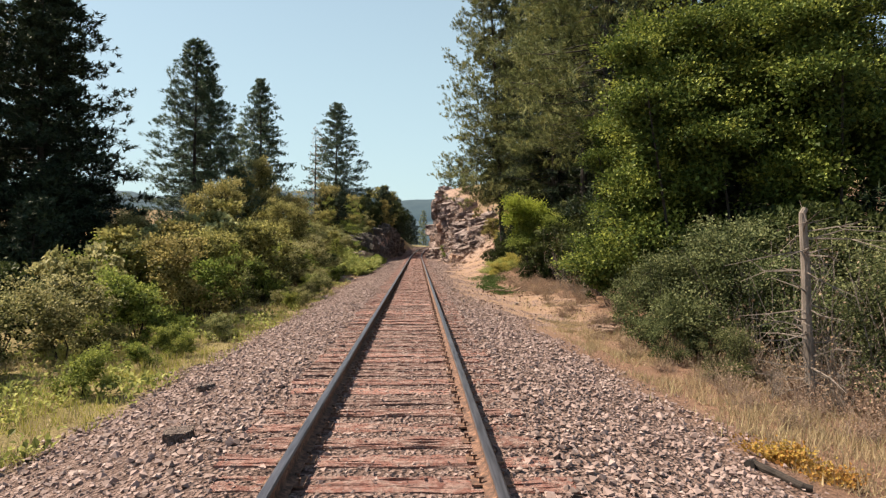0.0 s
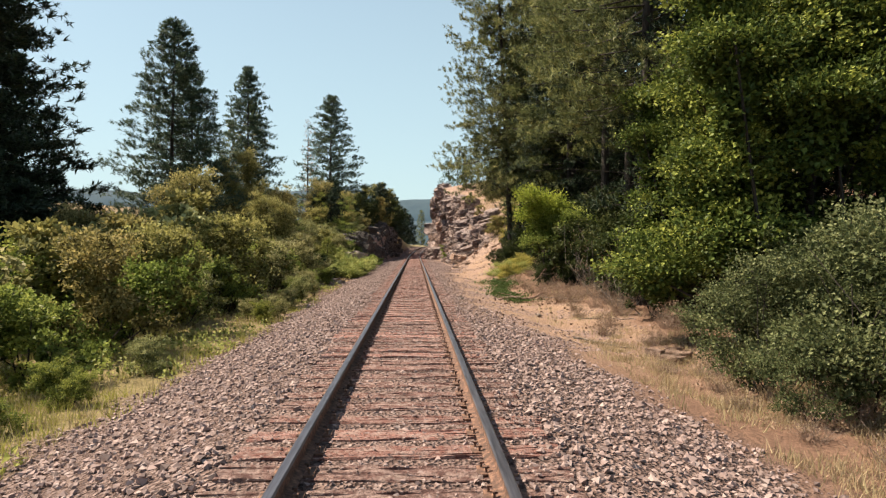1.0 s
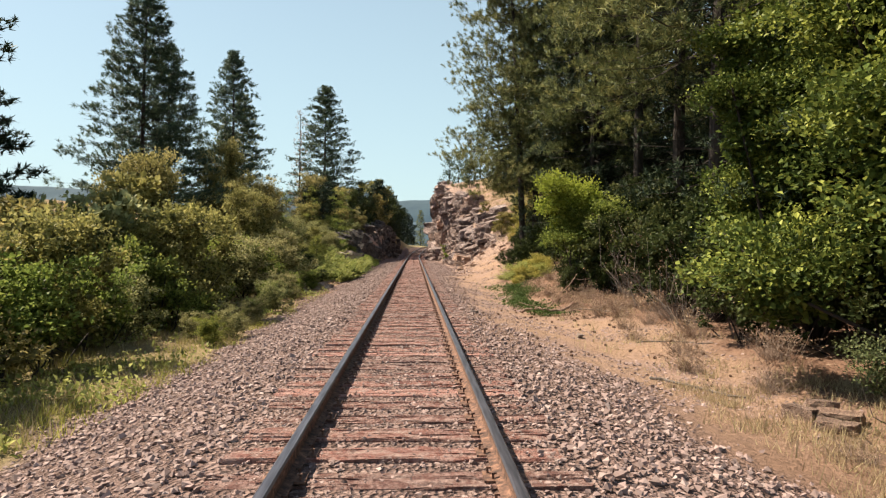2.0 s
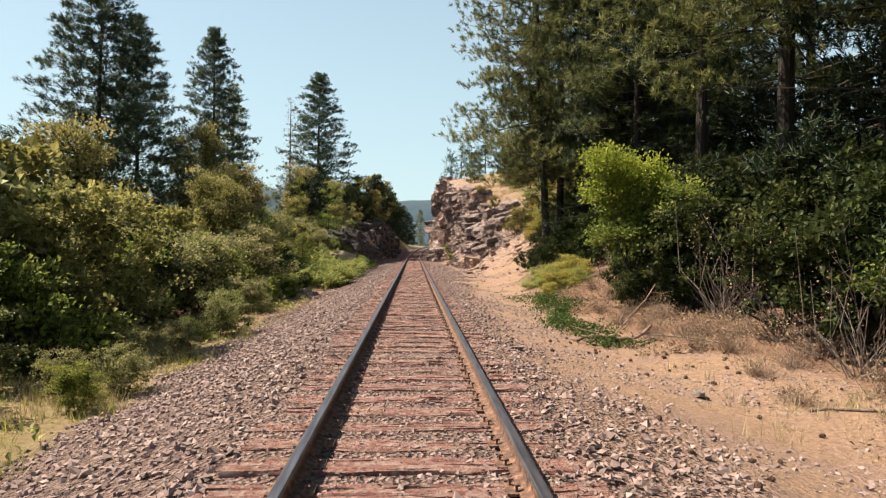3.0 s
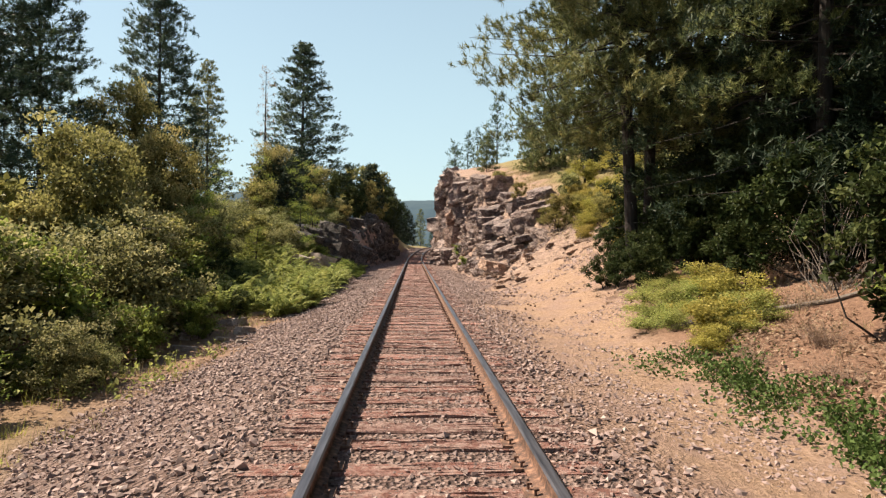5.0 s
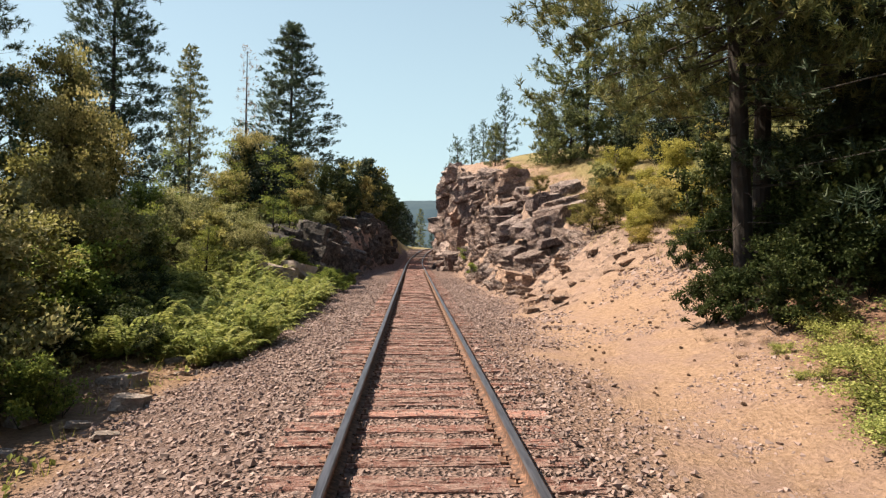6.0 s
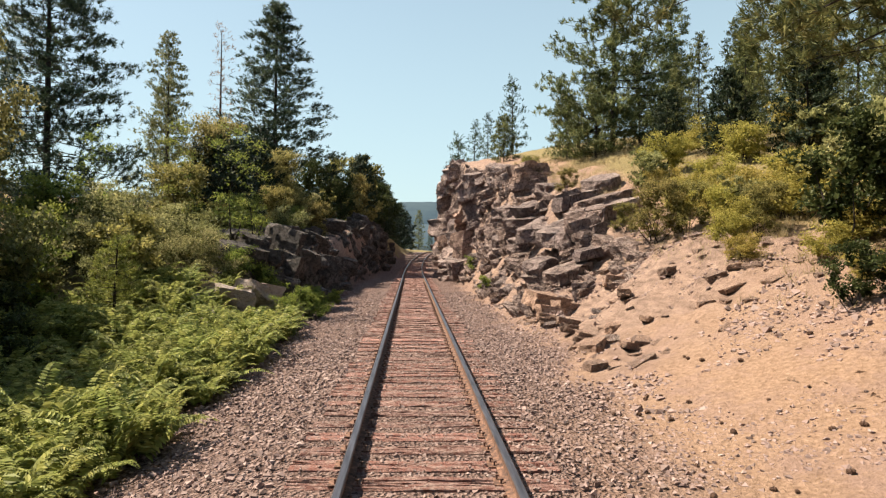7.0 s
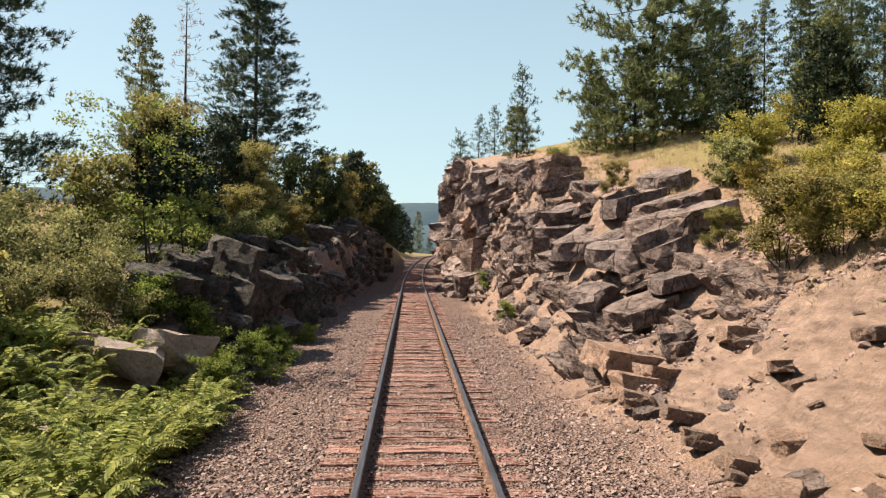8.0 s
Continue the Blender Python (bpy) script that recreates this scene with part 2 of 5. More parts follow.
def build_brown_rock(nt, bsdf):
    n, f = noise_tex(nt, 1.8, 8.0, 0.68), noise_tex(nt, 12.0, 7.0, 0.72)
    col = ramp(nt, n, ((0.3, (0.165, 0.108, 0.082)), (0.5, (0.330, 0.226, 0.176)), (0.72, (0.460, 0.350, 0.288))))
    col = mix(nt, ramp(nt, f, ((0.36, (1, 1, 1)), (0.5, (0, 0, 0)))), col, (0.110, 0.078, 0.066))
    nt.links.new(mix(nt, 1.0, col, ramp(nt, per_object(nt), ((0.0, (0.75, 0.72, 0.72)), (1.0, (1.12, 1.05, 1.0)))), "MULTIPLY"), bsdf.inputs["Base Color"])
    bsdf.inputs["Roughness"].default_value = 0.92
    bump(nt, bsdf, calc(nt, "ADD", n, f), 1.0, 0.10)


BROWN_ROCK = material("brown_rock", build_brown_rock)


def build_tie(nt, bsdf):
    grain = noise_tex(nt, 5.0, 8.0, 0.78, stretch=(1.2, 6, 6))
    blot = noise_tex(nt, 2.2, 4.0)
    col = ramp(nt, grain, ((0.28, (0.040, 0.021, 0.019)), (0.46, (0.155, 0.074, 0.063)), (0.72, (0.29, 0.160, 0.138))))
    tone = ramp(nt, per_object(nt), ((0.0, (0.50, 0.46, 0.46)), (0.25, (0.85, 0.76, 0.72)), (0.6, (1.1, 0.92, 0.85)), (0.88, (1.25, 1.05, 0.98)), (1.0, (2.2, 2.15, 2.05))))
    col = mix(nt, 1.0, col, tone, "MULTIPLY")
    dust = ramp(nt, noise_tex(nt, 7.0, 7.0, 0.75), ((0.44, (0, 0, 0)), (0.60, (0.85, 0.85, 0.85))))
    col = mix(nt, dust, col, ramp(nt, blot, ((0.35, (0.33, 0.205, 0.180)), (0.65, (0.37, 0.275, 0.240)))))
    dirt = ramp(nt, noise_tex(nt, 34.0, 4.0, 0.7), ((0.34, (0.8, 0.8, 0.8)), (0.46, (0, 0, 0))))
    nt.links.new(mix(nt, dirt, col, (0.075, 0.040, 0.033)), bsdf.inputs["Base Color"])
    bsdf.inputs["Roughness"].default_value = 0.92
    bump(nt, bsdf, calc(nt, "ADD", grain, noise_tex(nt, 30.0, 4.0, 0.7)), 1.0, 0.03)


TIE = material("weathered_tie_wood", build_tie)


def build_rust(nt, bsdf):
    n = noise_tex(nt, 18.0, 6.0, 0.7)
    nt.links.new(ramp(nt, n, ((0.34, (0.026, 0.015, 0.012)), (0.52, (0.120, 0.062, 0.042)), (0.74, (0.35, 0.190, 0.125)))), bsdf.inputs["Base Color"])
    bsdf.inputs["Roughness"].default_value = 0.85
    bump(nt, bsdf, n, 0.4, 0.005)


RUST = material("rusted_steel", build_rust)


def build_steel(nt, bsdf):
    n = noise_tex(nt, 6.0, 5.0, 0.6, stretch=(6, 0.3, 1))
    nt.links.new(ramp(nt, n, ((0.35, (0.055, 0.054, 0.066)), (0.65, (0.140, 0.136, 0.160)))), bsdf.inputs["Base Color"])
    bsdf.inputs["Metallic"].default_value, bsdf.inputs["Roughness"].default_value = 0.7, 0.42


STEEL = material("worn_rail_steel", build_steel)


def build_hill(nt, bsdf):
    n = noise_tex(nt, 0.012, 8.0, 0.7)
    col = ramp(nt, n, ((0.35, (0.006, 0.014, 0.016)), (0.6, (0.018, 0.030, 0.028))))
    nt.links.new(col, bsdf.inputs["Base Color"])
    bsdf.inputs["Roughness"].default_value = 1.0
    # a faint blue glow stands in for the haze before the hills
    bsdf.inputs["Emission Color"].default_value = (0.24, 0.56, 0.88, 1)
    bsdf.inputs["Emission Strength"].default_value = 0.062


HILL = material("far_hill", build_hill)


# ---- the lie of the land, in metres: u is the distance to the right of the track
Y = (0, 15, 28, 36, 42, 48, 54, 60, 66, 80, 95, 125, 160)
FOOT_R = (4.5, 4.5, 3.6, 3.2, 3.0, 2.9, 2.8, 2.8, 2.8, 2.8, 2.8, 2.8, 3.0)
FOOT_R_Z = (-.75, -.75, -.5, -.3, -.2, -.1, -.1, -.1, -.1, -.1, -.1, -.1, -.2)
BROW_R = (9, 9, 8, 7.5, 7.2, 6.5, 6.2, 5.6, 5.2, 4.6, 4.4, 4.4, 7)
BROW_R_Z = (-.8, -.6, .3, 1.0, 1.2, 1.9, 2.1, 3.9, 5.0, 7.5, 10, 12, 3)
RISE_R = (.02, .05, .1, .2, .3, .35, .4, .35, .33, .3, .25, .2, .05)
FOOT_L = (4.2, 4.2, 4.2, 4.0, 3.8, 3.8, 4.1, 3.9, 3.6, 3.1, 2.9, 2.9, 3.0)
FOOT_L_Z = (-.85, -.9, -.9, -.85, -.6, -.35, -.3, -.25, -.2, -.2, -.2, -.2, -.2)
BROW_L = (7, 7, 7, 7, 7, 6.0, 5.0, 4.9, 4.6, 3.9, 3.6, 4.0, 6.0)
BROW_L_Z = (-1.0, -1.0, -1.0, -1.0, -.6, 0.0, 0.8, 1.6, 1.9, 3.2, 3.8, 2.4, 0.3)
RISE_L = (0, 0, 0, 0, .03, .10, .12, .1, .1, .1, .1, .1, .05)


def track_x(y):
    y = np.asarray(y, float)
    d = np.clip(y - 85, 0, None)
    return np.where(d < 120, d * d / 1320, 120 * 120 / 1320 + (d - 120) * 120 / 660)


def track_z(y):
    y = np.asarray(y, float)
    up = np.clip((y - 85) / 75, 0, 1)
    down = np.clip((y - 160) / 200, 0, 1)
    return 1.4 * up * up * (3 - 2 * up) - 2.4 * down * down * (3 - 2 * down)


def lattice(i, j):
    h = np.sin(i * 127.1 + j * 311.7) * 43758.5453
    return h - np.floor(h)


def value_noise(x, y):
    i, j = np.floor(x), np.floor(y)
    f, g = x - i, y - j
    f, g = f * f * (3 - 2 * f), g * g * (3 - 2 * g)
    a = lattice(i, j) * (1 - f) + lattice(i + 1, j) * f
    b = lattice(i, j + 1) * (1 - f) + lattice(i + 1, j + 1) * f
    return a * (1 - g) + b * g


def fbm(x, y, octaves=4):
    total, amp = 0.0, 0.5
    for _ in range(octaves):
        total = total + amp * (value_noise(x, y) - 0.5)
        x, y, amp = x * 2.03 + 17.3, y * 2.03 + 5.1, amp * 0.5
    return total


def smooth(e0, e1, x):
    t = np.clip((x - e0) / (e1 - e0), 0, 1)
    return t * t * (3 - 2 * t)


def land(x, y):
    """Height of the ground, and how much of it is ballast, sand, turf and rock."""
    x, y = np.asarray(x, float), np.asarray(y, float)
    u = x - track_x(y)
    sides = []
    for sign, foot, foot_z, brow, brow_z, rise in ((1, FOOT_R, FOOT_R_Z, BROW_R, BROW_R_Z, RISE_R), (-1, FOOT_L, FOOT_L_Z, BROW_L, BROW_L_Z, RISE_L)):
        v = u * sign
        f, fz, b, bz, r = (np.interp(y, Y, k) for k in (foot, foot_z, brow, brow_z, rise))
        t = np.clip((v - f) / (b - f), 0, 1)
        z = np.where(v < 1.6, -0.2, np.where(v < f, -0.2 + (fz + 0.2) * smooth(1.2, 1.0 * f + 0.3, v), fz + (bz - fz) * t * (0.55 + 0.45 * t)))
        z = np.where(v > b, bz + 7 * (1 - np.exp(-r * (v - b) / 7)), z)
        sides.append(z)
    z = np.where(u > 0, sides[0], sides[1])
    f_l = np.interp(y, Y, FOOT_L)
    wob = fbm(x * 0.9, y * 0.9, 3) * 1.6
    edge_l, edge_r = f_l + np.interp(y, (0, 36, 44), (0.0, 0.0, 0.4)), np.interp(y, (0, 14, 20, 28, 40, 48), (3.9, 3.4, 2.3, 2.1, 2.4, 3.0))
    ballast = np.where(u > 0, 1 - smooth(edge_r - 0.7, edge_r + 0.5, u + wob), 1 - smooth(edge_l - 0.35, edge_l + 0.35, -u + wob))
    ballast = ballast * np.where(u > 0, 1 - 0.42 * smooth(0.95, 1.7, u + 0.5 * wob) * smooth(10, 20, y) * (1 - smooth(40, 46, y)), 1)
    rock = np.where(u > 0, smooth(43, 50, y + wob * 3) * smooth(2.9, 3.6, u + wob) * (1 - smooth(0, 3.0, u - np.interp(y, Y, BROW_R))), smooth(51, 55, y + wob * 3) * smooth(2.9, 3.4, -u + wob) * (1 - smooth(0.5, 3.0, -u - np.interp(y, Y, BROW_L))) * (1 - smooth(98, 112, y)))
    sand = np.where(u > 0, smooth(0.9, 2.2, u + wob) * smooth(8, 16, y) * (1 - smooth(5.2, 6.4, u + wob - np.interp(y, (14, 21, 25, 31, 34.5, 38, 43, 47), (0.6, 0.6, -1.3, -1.3, -1.5, -0.5, 1.1, 3)))), 0.25 * smooth(3, 4, -u) * smooth(14, 22, y) * (1 - smooth(5, 7, -u)) * (1 - smooth(70, 90, y)))
    turf = np.where(u > 0, smooth(4, 10, u) * smooth(40, 48, y), (1 - 0.45 * smooth(9, 16, -u)) * (1 - 0.85 * smooth(27, 33, y) * (1 - smooth(41, 44, y))))
    rough = fbm(x * 0.35, y * 0.35, 4) * 0.5 * smooth(3.5, 9, np.abs(u)) + fbm(x * 1.7, y * 1.7, 4) * (0.10 * smooth(2.0, 4.5, np.abs(u)) + 0.8 * rock)
    far = smooth(60, 300, np.abs(u)) * 8 * fbm(x * 0.01, y * 0.01)
    z = z + track_z(y) + rough + far + 0.02 * fbm(x * 3, y * 3, 2)
    z = z - 30 * smooth(300, 900, y)
    return z, ballast, sand, turf, rock


def ground_z(x, y):
    return float(land(x, y)[0])


def mesh_from(name, verts, faces_flat, loop_counts, mat, smooth_shade=False):
    """A mesh from arrays of corners; faces_flat holds the corner indices one face after the other."""
    me = bpy.data.meshes.new(name)
    verts = np.asarray(verts, np.float32)
    faces_flat = np.asarray(faces_flat, np.int32)
    loop_counts = np.asarray(loop_counts, np.int32)
    me.vertices.add(len(verts))
    me.vertices.foreach_set("co", verts.ravel())
    me.loops.add(len(faces_flat))
    me.loops.foreach_set("vertex_index", faces_flat)
    me.polygons.add(len(loop_counts))
    me.polygons.foreach_set("loop_start", np.concatenate(([0], np.cumsum(loop_counts)[:-1])).astype(np.int32))
    me.polygons.foreach_set("use_smooth", np.full(len(loop_counts), smooth_shade))
    me.update(calc_edges=True)
    me.materials.append(mat)
    return me


def part(name, bm, mat, parent, label=""):
    me = bpy.data.meshes.new(name)
    bm.to_mesh(me)
    bm.free()
    me.materials.append(mat)
    ob = new(name, me)
    ob.parent = parent
    return tagged(ob, label) if label else ob


def mesh_part(name, me, parent, label="", kind=""):
    ob = new(name, me)
    ob.parent = parent
    return tagged(ob, label, kind=kind)


def spread(dense_from, dense_to, step, far_from, far_to, growth=1.28):
    mid = list(np.arange(dense_from, dense_to + step / 2, step))
    low, d = [], step
    while (low[-1] if low else dense_from) > far_from:
        d *= growth
        low.append((low[-1] if low else dense_from) - d)
    high, d = [], step
    while (high[-1] if high else dense_to) < far_to:
        d *= growth
        high.append((high[-1] if high else dense_to) + d)
    return np.array(low[::-1] + mid + high)


def build_land():
    xs, ys = spread(-11, 13, 0.25, -2500, 2500), np.concatenate((spread(-8, 76, 0.3, -600, 76, 1.2)[:-1], spread(76, 150, 0.6, 76, 3200, 1.2)))
    ys = np.unique(ys.round(3))
    gx, gy = np.meshgrid(xs, ys)
    z, *weights = land(gx, gy)
    nx, ny = len(xs), len(ys)
    i = (np.arange(ny - 1)[:, None] * nx + np.arange(nx - 1)).ravel()
    faces = np.stack((i, i + 1, i + nx + 1, i + nx), 1)
    me = mesh_from("ground", np.stack((gx, gy, z), -1).reshape(-1, 3), faces.ravel(), np.full(len(faces), 4), GROUND, True)
    for name, w in zip(("ballast", "sand", "turf", "rock"), weights):
        me.attributes.new(name, "FLOAT", "POINT").data.foreach_set("value", np.clip(w, 0, 1).astype(np.float32).ravel())
    tagged(new("ground", me), "sandy railway bank with crushed stone and dry turf", "ground", kind="structure")


build_land()


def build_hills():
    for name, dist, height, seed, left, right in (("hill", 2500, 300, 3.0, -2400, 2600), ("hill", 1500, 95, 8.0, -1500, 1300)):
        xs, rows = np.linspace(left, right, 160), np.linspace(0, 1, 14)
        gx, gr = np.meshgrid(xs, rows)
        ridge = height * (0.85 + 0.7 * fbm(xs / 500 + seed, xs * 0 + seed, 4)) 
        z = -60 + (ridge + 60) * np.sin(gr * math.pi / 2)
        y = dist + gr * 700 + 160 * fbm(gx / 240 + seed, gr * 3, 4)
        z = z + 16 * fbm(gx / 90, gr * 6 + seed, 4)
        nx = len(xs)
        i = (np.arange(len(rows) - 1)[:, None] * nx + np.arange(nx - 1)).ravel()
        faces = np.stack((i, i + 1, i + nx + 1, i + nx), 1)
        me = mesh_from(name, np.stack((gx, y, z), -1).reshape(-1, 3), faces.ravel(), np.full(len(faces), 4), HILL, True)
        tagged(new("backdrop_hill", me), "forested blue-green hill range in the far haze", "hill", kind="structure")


build_hills()


# ---- the railway track
def sweep(profile, ys, du, dz=0.0):
    """A closed profile (u, z) drawn along the track."""
    n = len(profile)
    rows = []
    for y in ys:
        slope = float(track_x(y + 0.1) - track_x(y - 0.1)) / 0.2
        c, s = 1 / math.hypot(1, slope), slope / math.hypot(1, slope)
        cx, cz = float(track_x(y)), float(track_z(y)) + dz
        rows += [(cx + (u + du) * c, y - (u + du) * s, cz + z) for u, z in profile]
    faces = []
    for r in range(len(ys) - 1):
        for k in range(n):
            a, b = r * n + k, r * n + (k + 1) % n
            faces.append((a, b, b + n, a + n))
    faces.append(tuple(range(n))[::-1])
    faces.append(tuple((len(ys) - 1) * n + k for k in range(n)))
    return rows, faces


def build_track():
    track = tagged(new("railway_track"), "single railway line of worn steel rails on weathered wooden ties", "railway track")
    half = ((0.076, -0.172), (0.076, -0.160), (0.016, -0.140), (0.010, -0.120), (0.010, -0.060), (0.038, -0.044), (0.040, -0.012), (0.028, 0.0))
    profile = list(half) + [(-u, z) for u, z in half[::-1]]
    ys = list(np.arange(-14, 84, 2.0)) + list(np.arange(84, 215, 3.0))
    for side in (-1, 1):
        rows, faces = sweep(profile, ys, side * 0.755)
        me = bpy.data.meshes.new("rail")
        me.from_pydata(rows, [], faces)
        me.materials.append(RUST)
        me.materials.append(STEEL)
        n = len(profile)
        for k, p in enumerate(me.polygons):
            p.material_index = 1 if k < len(faces) - 2 and k % n in (6, 7, 8) else 0
        mesh_part("rail", me, track, "steel rail with a polished grey head and rusty web")
    # ties: split and hollowed old wood, ten shapes
    rng = np.random.default_rng(5)
    shapes = []
    for k in range(10):
        length, width = 2.58 + rng.uniform(-0.12, 0.12), 0.275 + rng.uniform(-0.025, 0.025)
        cuts = (np.array((-0.28, 0.0, 0.27)) + rng.uniform(-0.09, 0.09, 3)) * width
        prof = [(-width / 2, -0.2), (-width / 2, -0.012), (-width / 2 + 0.012, 0.0)]
        for c in cuts:
            d = rng.uniform(0.004, 0.035)
            prof += [(c - 0.010, rng.uniform(-0.006, 0.002)), (c, -d), (c + 0.010, rng.uniform(-0.006, 0.002))]
        prof += [(width / 2 - 0.012, 0.0), (width / 2, -0.014), (width / 2, -0.2)]
        segs, n = 13, len(prof)
        verts = []
        for s in range(segs):
            x = (s / (segs - 1) - 0.5) * length
            for j, (v, z) in enumerate(prof):
                w = (rng.uniform(-0.013, 0.013), rng.uniform(-0.016, 0.006)) if 0 < j < n - 1 else (0, 0)
                verts.append((x + (rng.uniform(-0.02, 0.02) if s in (0, segs - 1) else 0), v + w[0], z + w[1]))
        faces = []
        for s in range(segs - 1):
            for j in range(n - 1):
                a = s * n + j
                faces.append((a, a + n, a + n + 1, a + 1))
        faces += [tuple(range(n)), tuple(range((segs - 1) * n, segs * n))[::-1]]
        me = bpy.data.meshes.new("tie")
        me.from_pydata(verts, [], faces)
        me.materials.append(TIE)
        shapes.append(me)
    plate = tie_plate_mesh()
    y, k = -7.6, 0
    while y < 112:
        cx, cz = float(track_x(y)), float(track_z(y))
        turn = -math.degrees(math.atan(float(track_x(y + 0.1) - track_x(y - 0.1)) / 0.2))
        tie = mesh_part("tie", shapes[int(rng.integers(10))], track)
        tie.matrix_basis = pose(cx + rng.uniform(-0.06, 0.06), y, cz - 0.172 + rng.uniform(-0.012, 0.004), 0, rng.uniform(-0.4, 0.4), turn + rng.uniform(-1.8, 1.8) + (180 if rng.random() < 0.5 else 0))
        if y < 75:
            for side in (-1, 1):
                p = mesh_part("tie_plate", plate, tie)
                p.matrix_basis = tie.matrix_basis.inverted() @ pose(cx + side * 0.755, y, cz - 0.174, 0, 0, turn + (180 if side > 0 else 0))
        y += 0.505 + rng.uniform(-0.03, 0.03)
        k += 1


def box(bm, size, m):
    made = bmesh.ops.create_cube(bm, size=1.0, matrix=m @ Matrix.Diagonal((*size, 1)))
    return made["verts"]


def tie_plate_mesh():
    bm = bmesh.new()
    box(bm, (0.30, 0.19, 0.016), pose(0, 0, 0.004))
    for u, v in ((0.088, 0.05), (-0.088, -0.05), (0.115, -0.06)):
        box(bm, (0.016, 0.016, 0.04), pose(u, v, 0.028))
        box(bm, (0.034, 0.028, 0.014), pose(u - 0.006 * (1 if u > 0 else -1), v, 0.05, 0, 6, 0))
    me = bpy.data.meshes.new("tie_plate")
    bm.to_mesh(me)
    bm.free()
    me.materials.append(RUST)
    return me


build_track()


# ---- plants
def unit(v):
    return v / np.maximum(np.linalg.norm(v, axis=-1, keepdims=True), 1e-9)


def toned(me, tone, corners):
    """Each leaf's shade, shared by the leaves of one spray."""
    me.attributes.new("tone", "FLOAT", "POINT").data.foreach_set("value", np.repeat(np.asarray(tone, np.float32), corners))
    return me


def leaf_mesh(name, at, along, size, width, mat, rng, fold=0.18, tone=None, face=None):
    """Many leaves as bent rhombs: at their stalks, along their length."""
    n = len(at)
    along = unit(along)
    side = unit(np.cross(along, (np.array((0, 0, 1.0)) if face is None else face) + rng.normal(size=(n, 3)) * 0.5))
    up = np.cross(side, along)
    size = np.broadcast_to(np.asarray(size, float), (n,))[:, None]
    w = size * width
    v = np.stack((at, at + along * size * 0.5 + side * w + up * size * fold, at + along * size, at + along * size * 0.5 - side * w + up * size * fold), 1)
    idx = np.arange(n * 4)
    return toned(mesh_from(name, v.reshape(-1, 3), idx, np.full(n, 4), mat), rng.random(n) if tone is None else tone, 4)


def blade_mesh(name, at, along, size, width, mat, rng, tone=None, face=None):
    """Many needles or grass blades, a slim triangle each."""
    n = len(at)
    along = unit(along)
    side = unit(np.cross(along, rng.normal(size=(n, 3)) if face is None else face + rng.normal(size=(n, 3)) * 0.4))
    size = np.broadcast_to(np.asarray(size, float), (n,))[:, None]
    v = np.stack((at - side * width, at + side * width, at + along * size), 1)
    return toned(mesh_from(name, v.reshape(-1, 3), np.arange(n * 3), np.full(n, 3), mat), rng.random(n) if tone is None else tone, 3)


def limb(bm, points, r0, r1, sides=5):
    """A tapered, bent limb through the points."""
    rings = []
    for k, p in enumerate(points):
        p = Vector(p)
        a = Vector(points[max(k - 1, 0)])
        b = Vector(points[min(k + 1, len(points) - 1)])
        d = (b - a).normalized()
        s = d.cross(Vector((0.3, 0.8, 0.52))).normalized()
        t = d.cross(s)
        r = r0 + (r1 - r0) * k / (len(points) - 1)
        rings.append([bm.verts.new(p + (s * math.cos(2 * math.pi * q / sides) + t * math.sin(2 * math.pi * q / sides)) * r) for q in range(sides)])
    for lo, hi in zip(rings, rings[1:]):
        for q in range(sides):
            bm.faces.new((lo[q], lo[(q + 1) % sides], hi[(q + 1) % sides], hi[q]))
    bm.faces.new(rings[-1])
    bm.faces.new(rings[0][::-1])


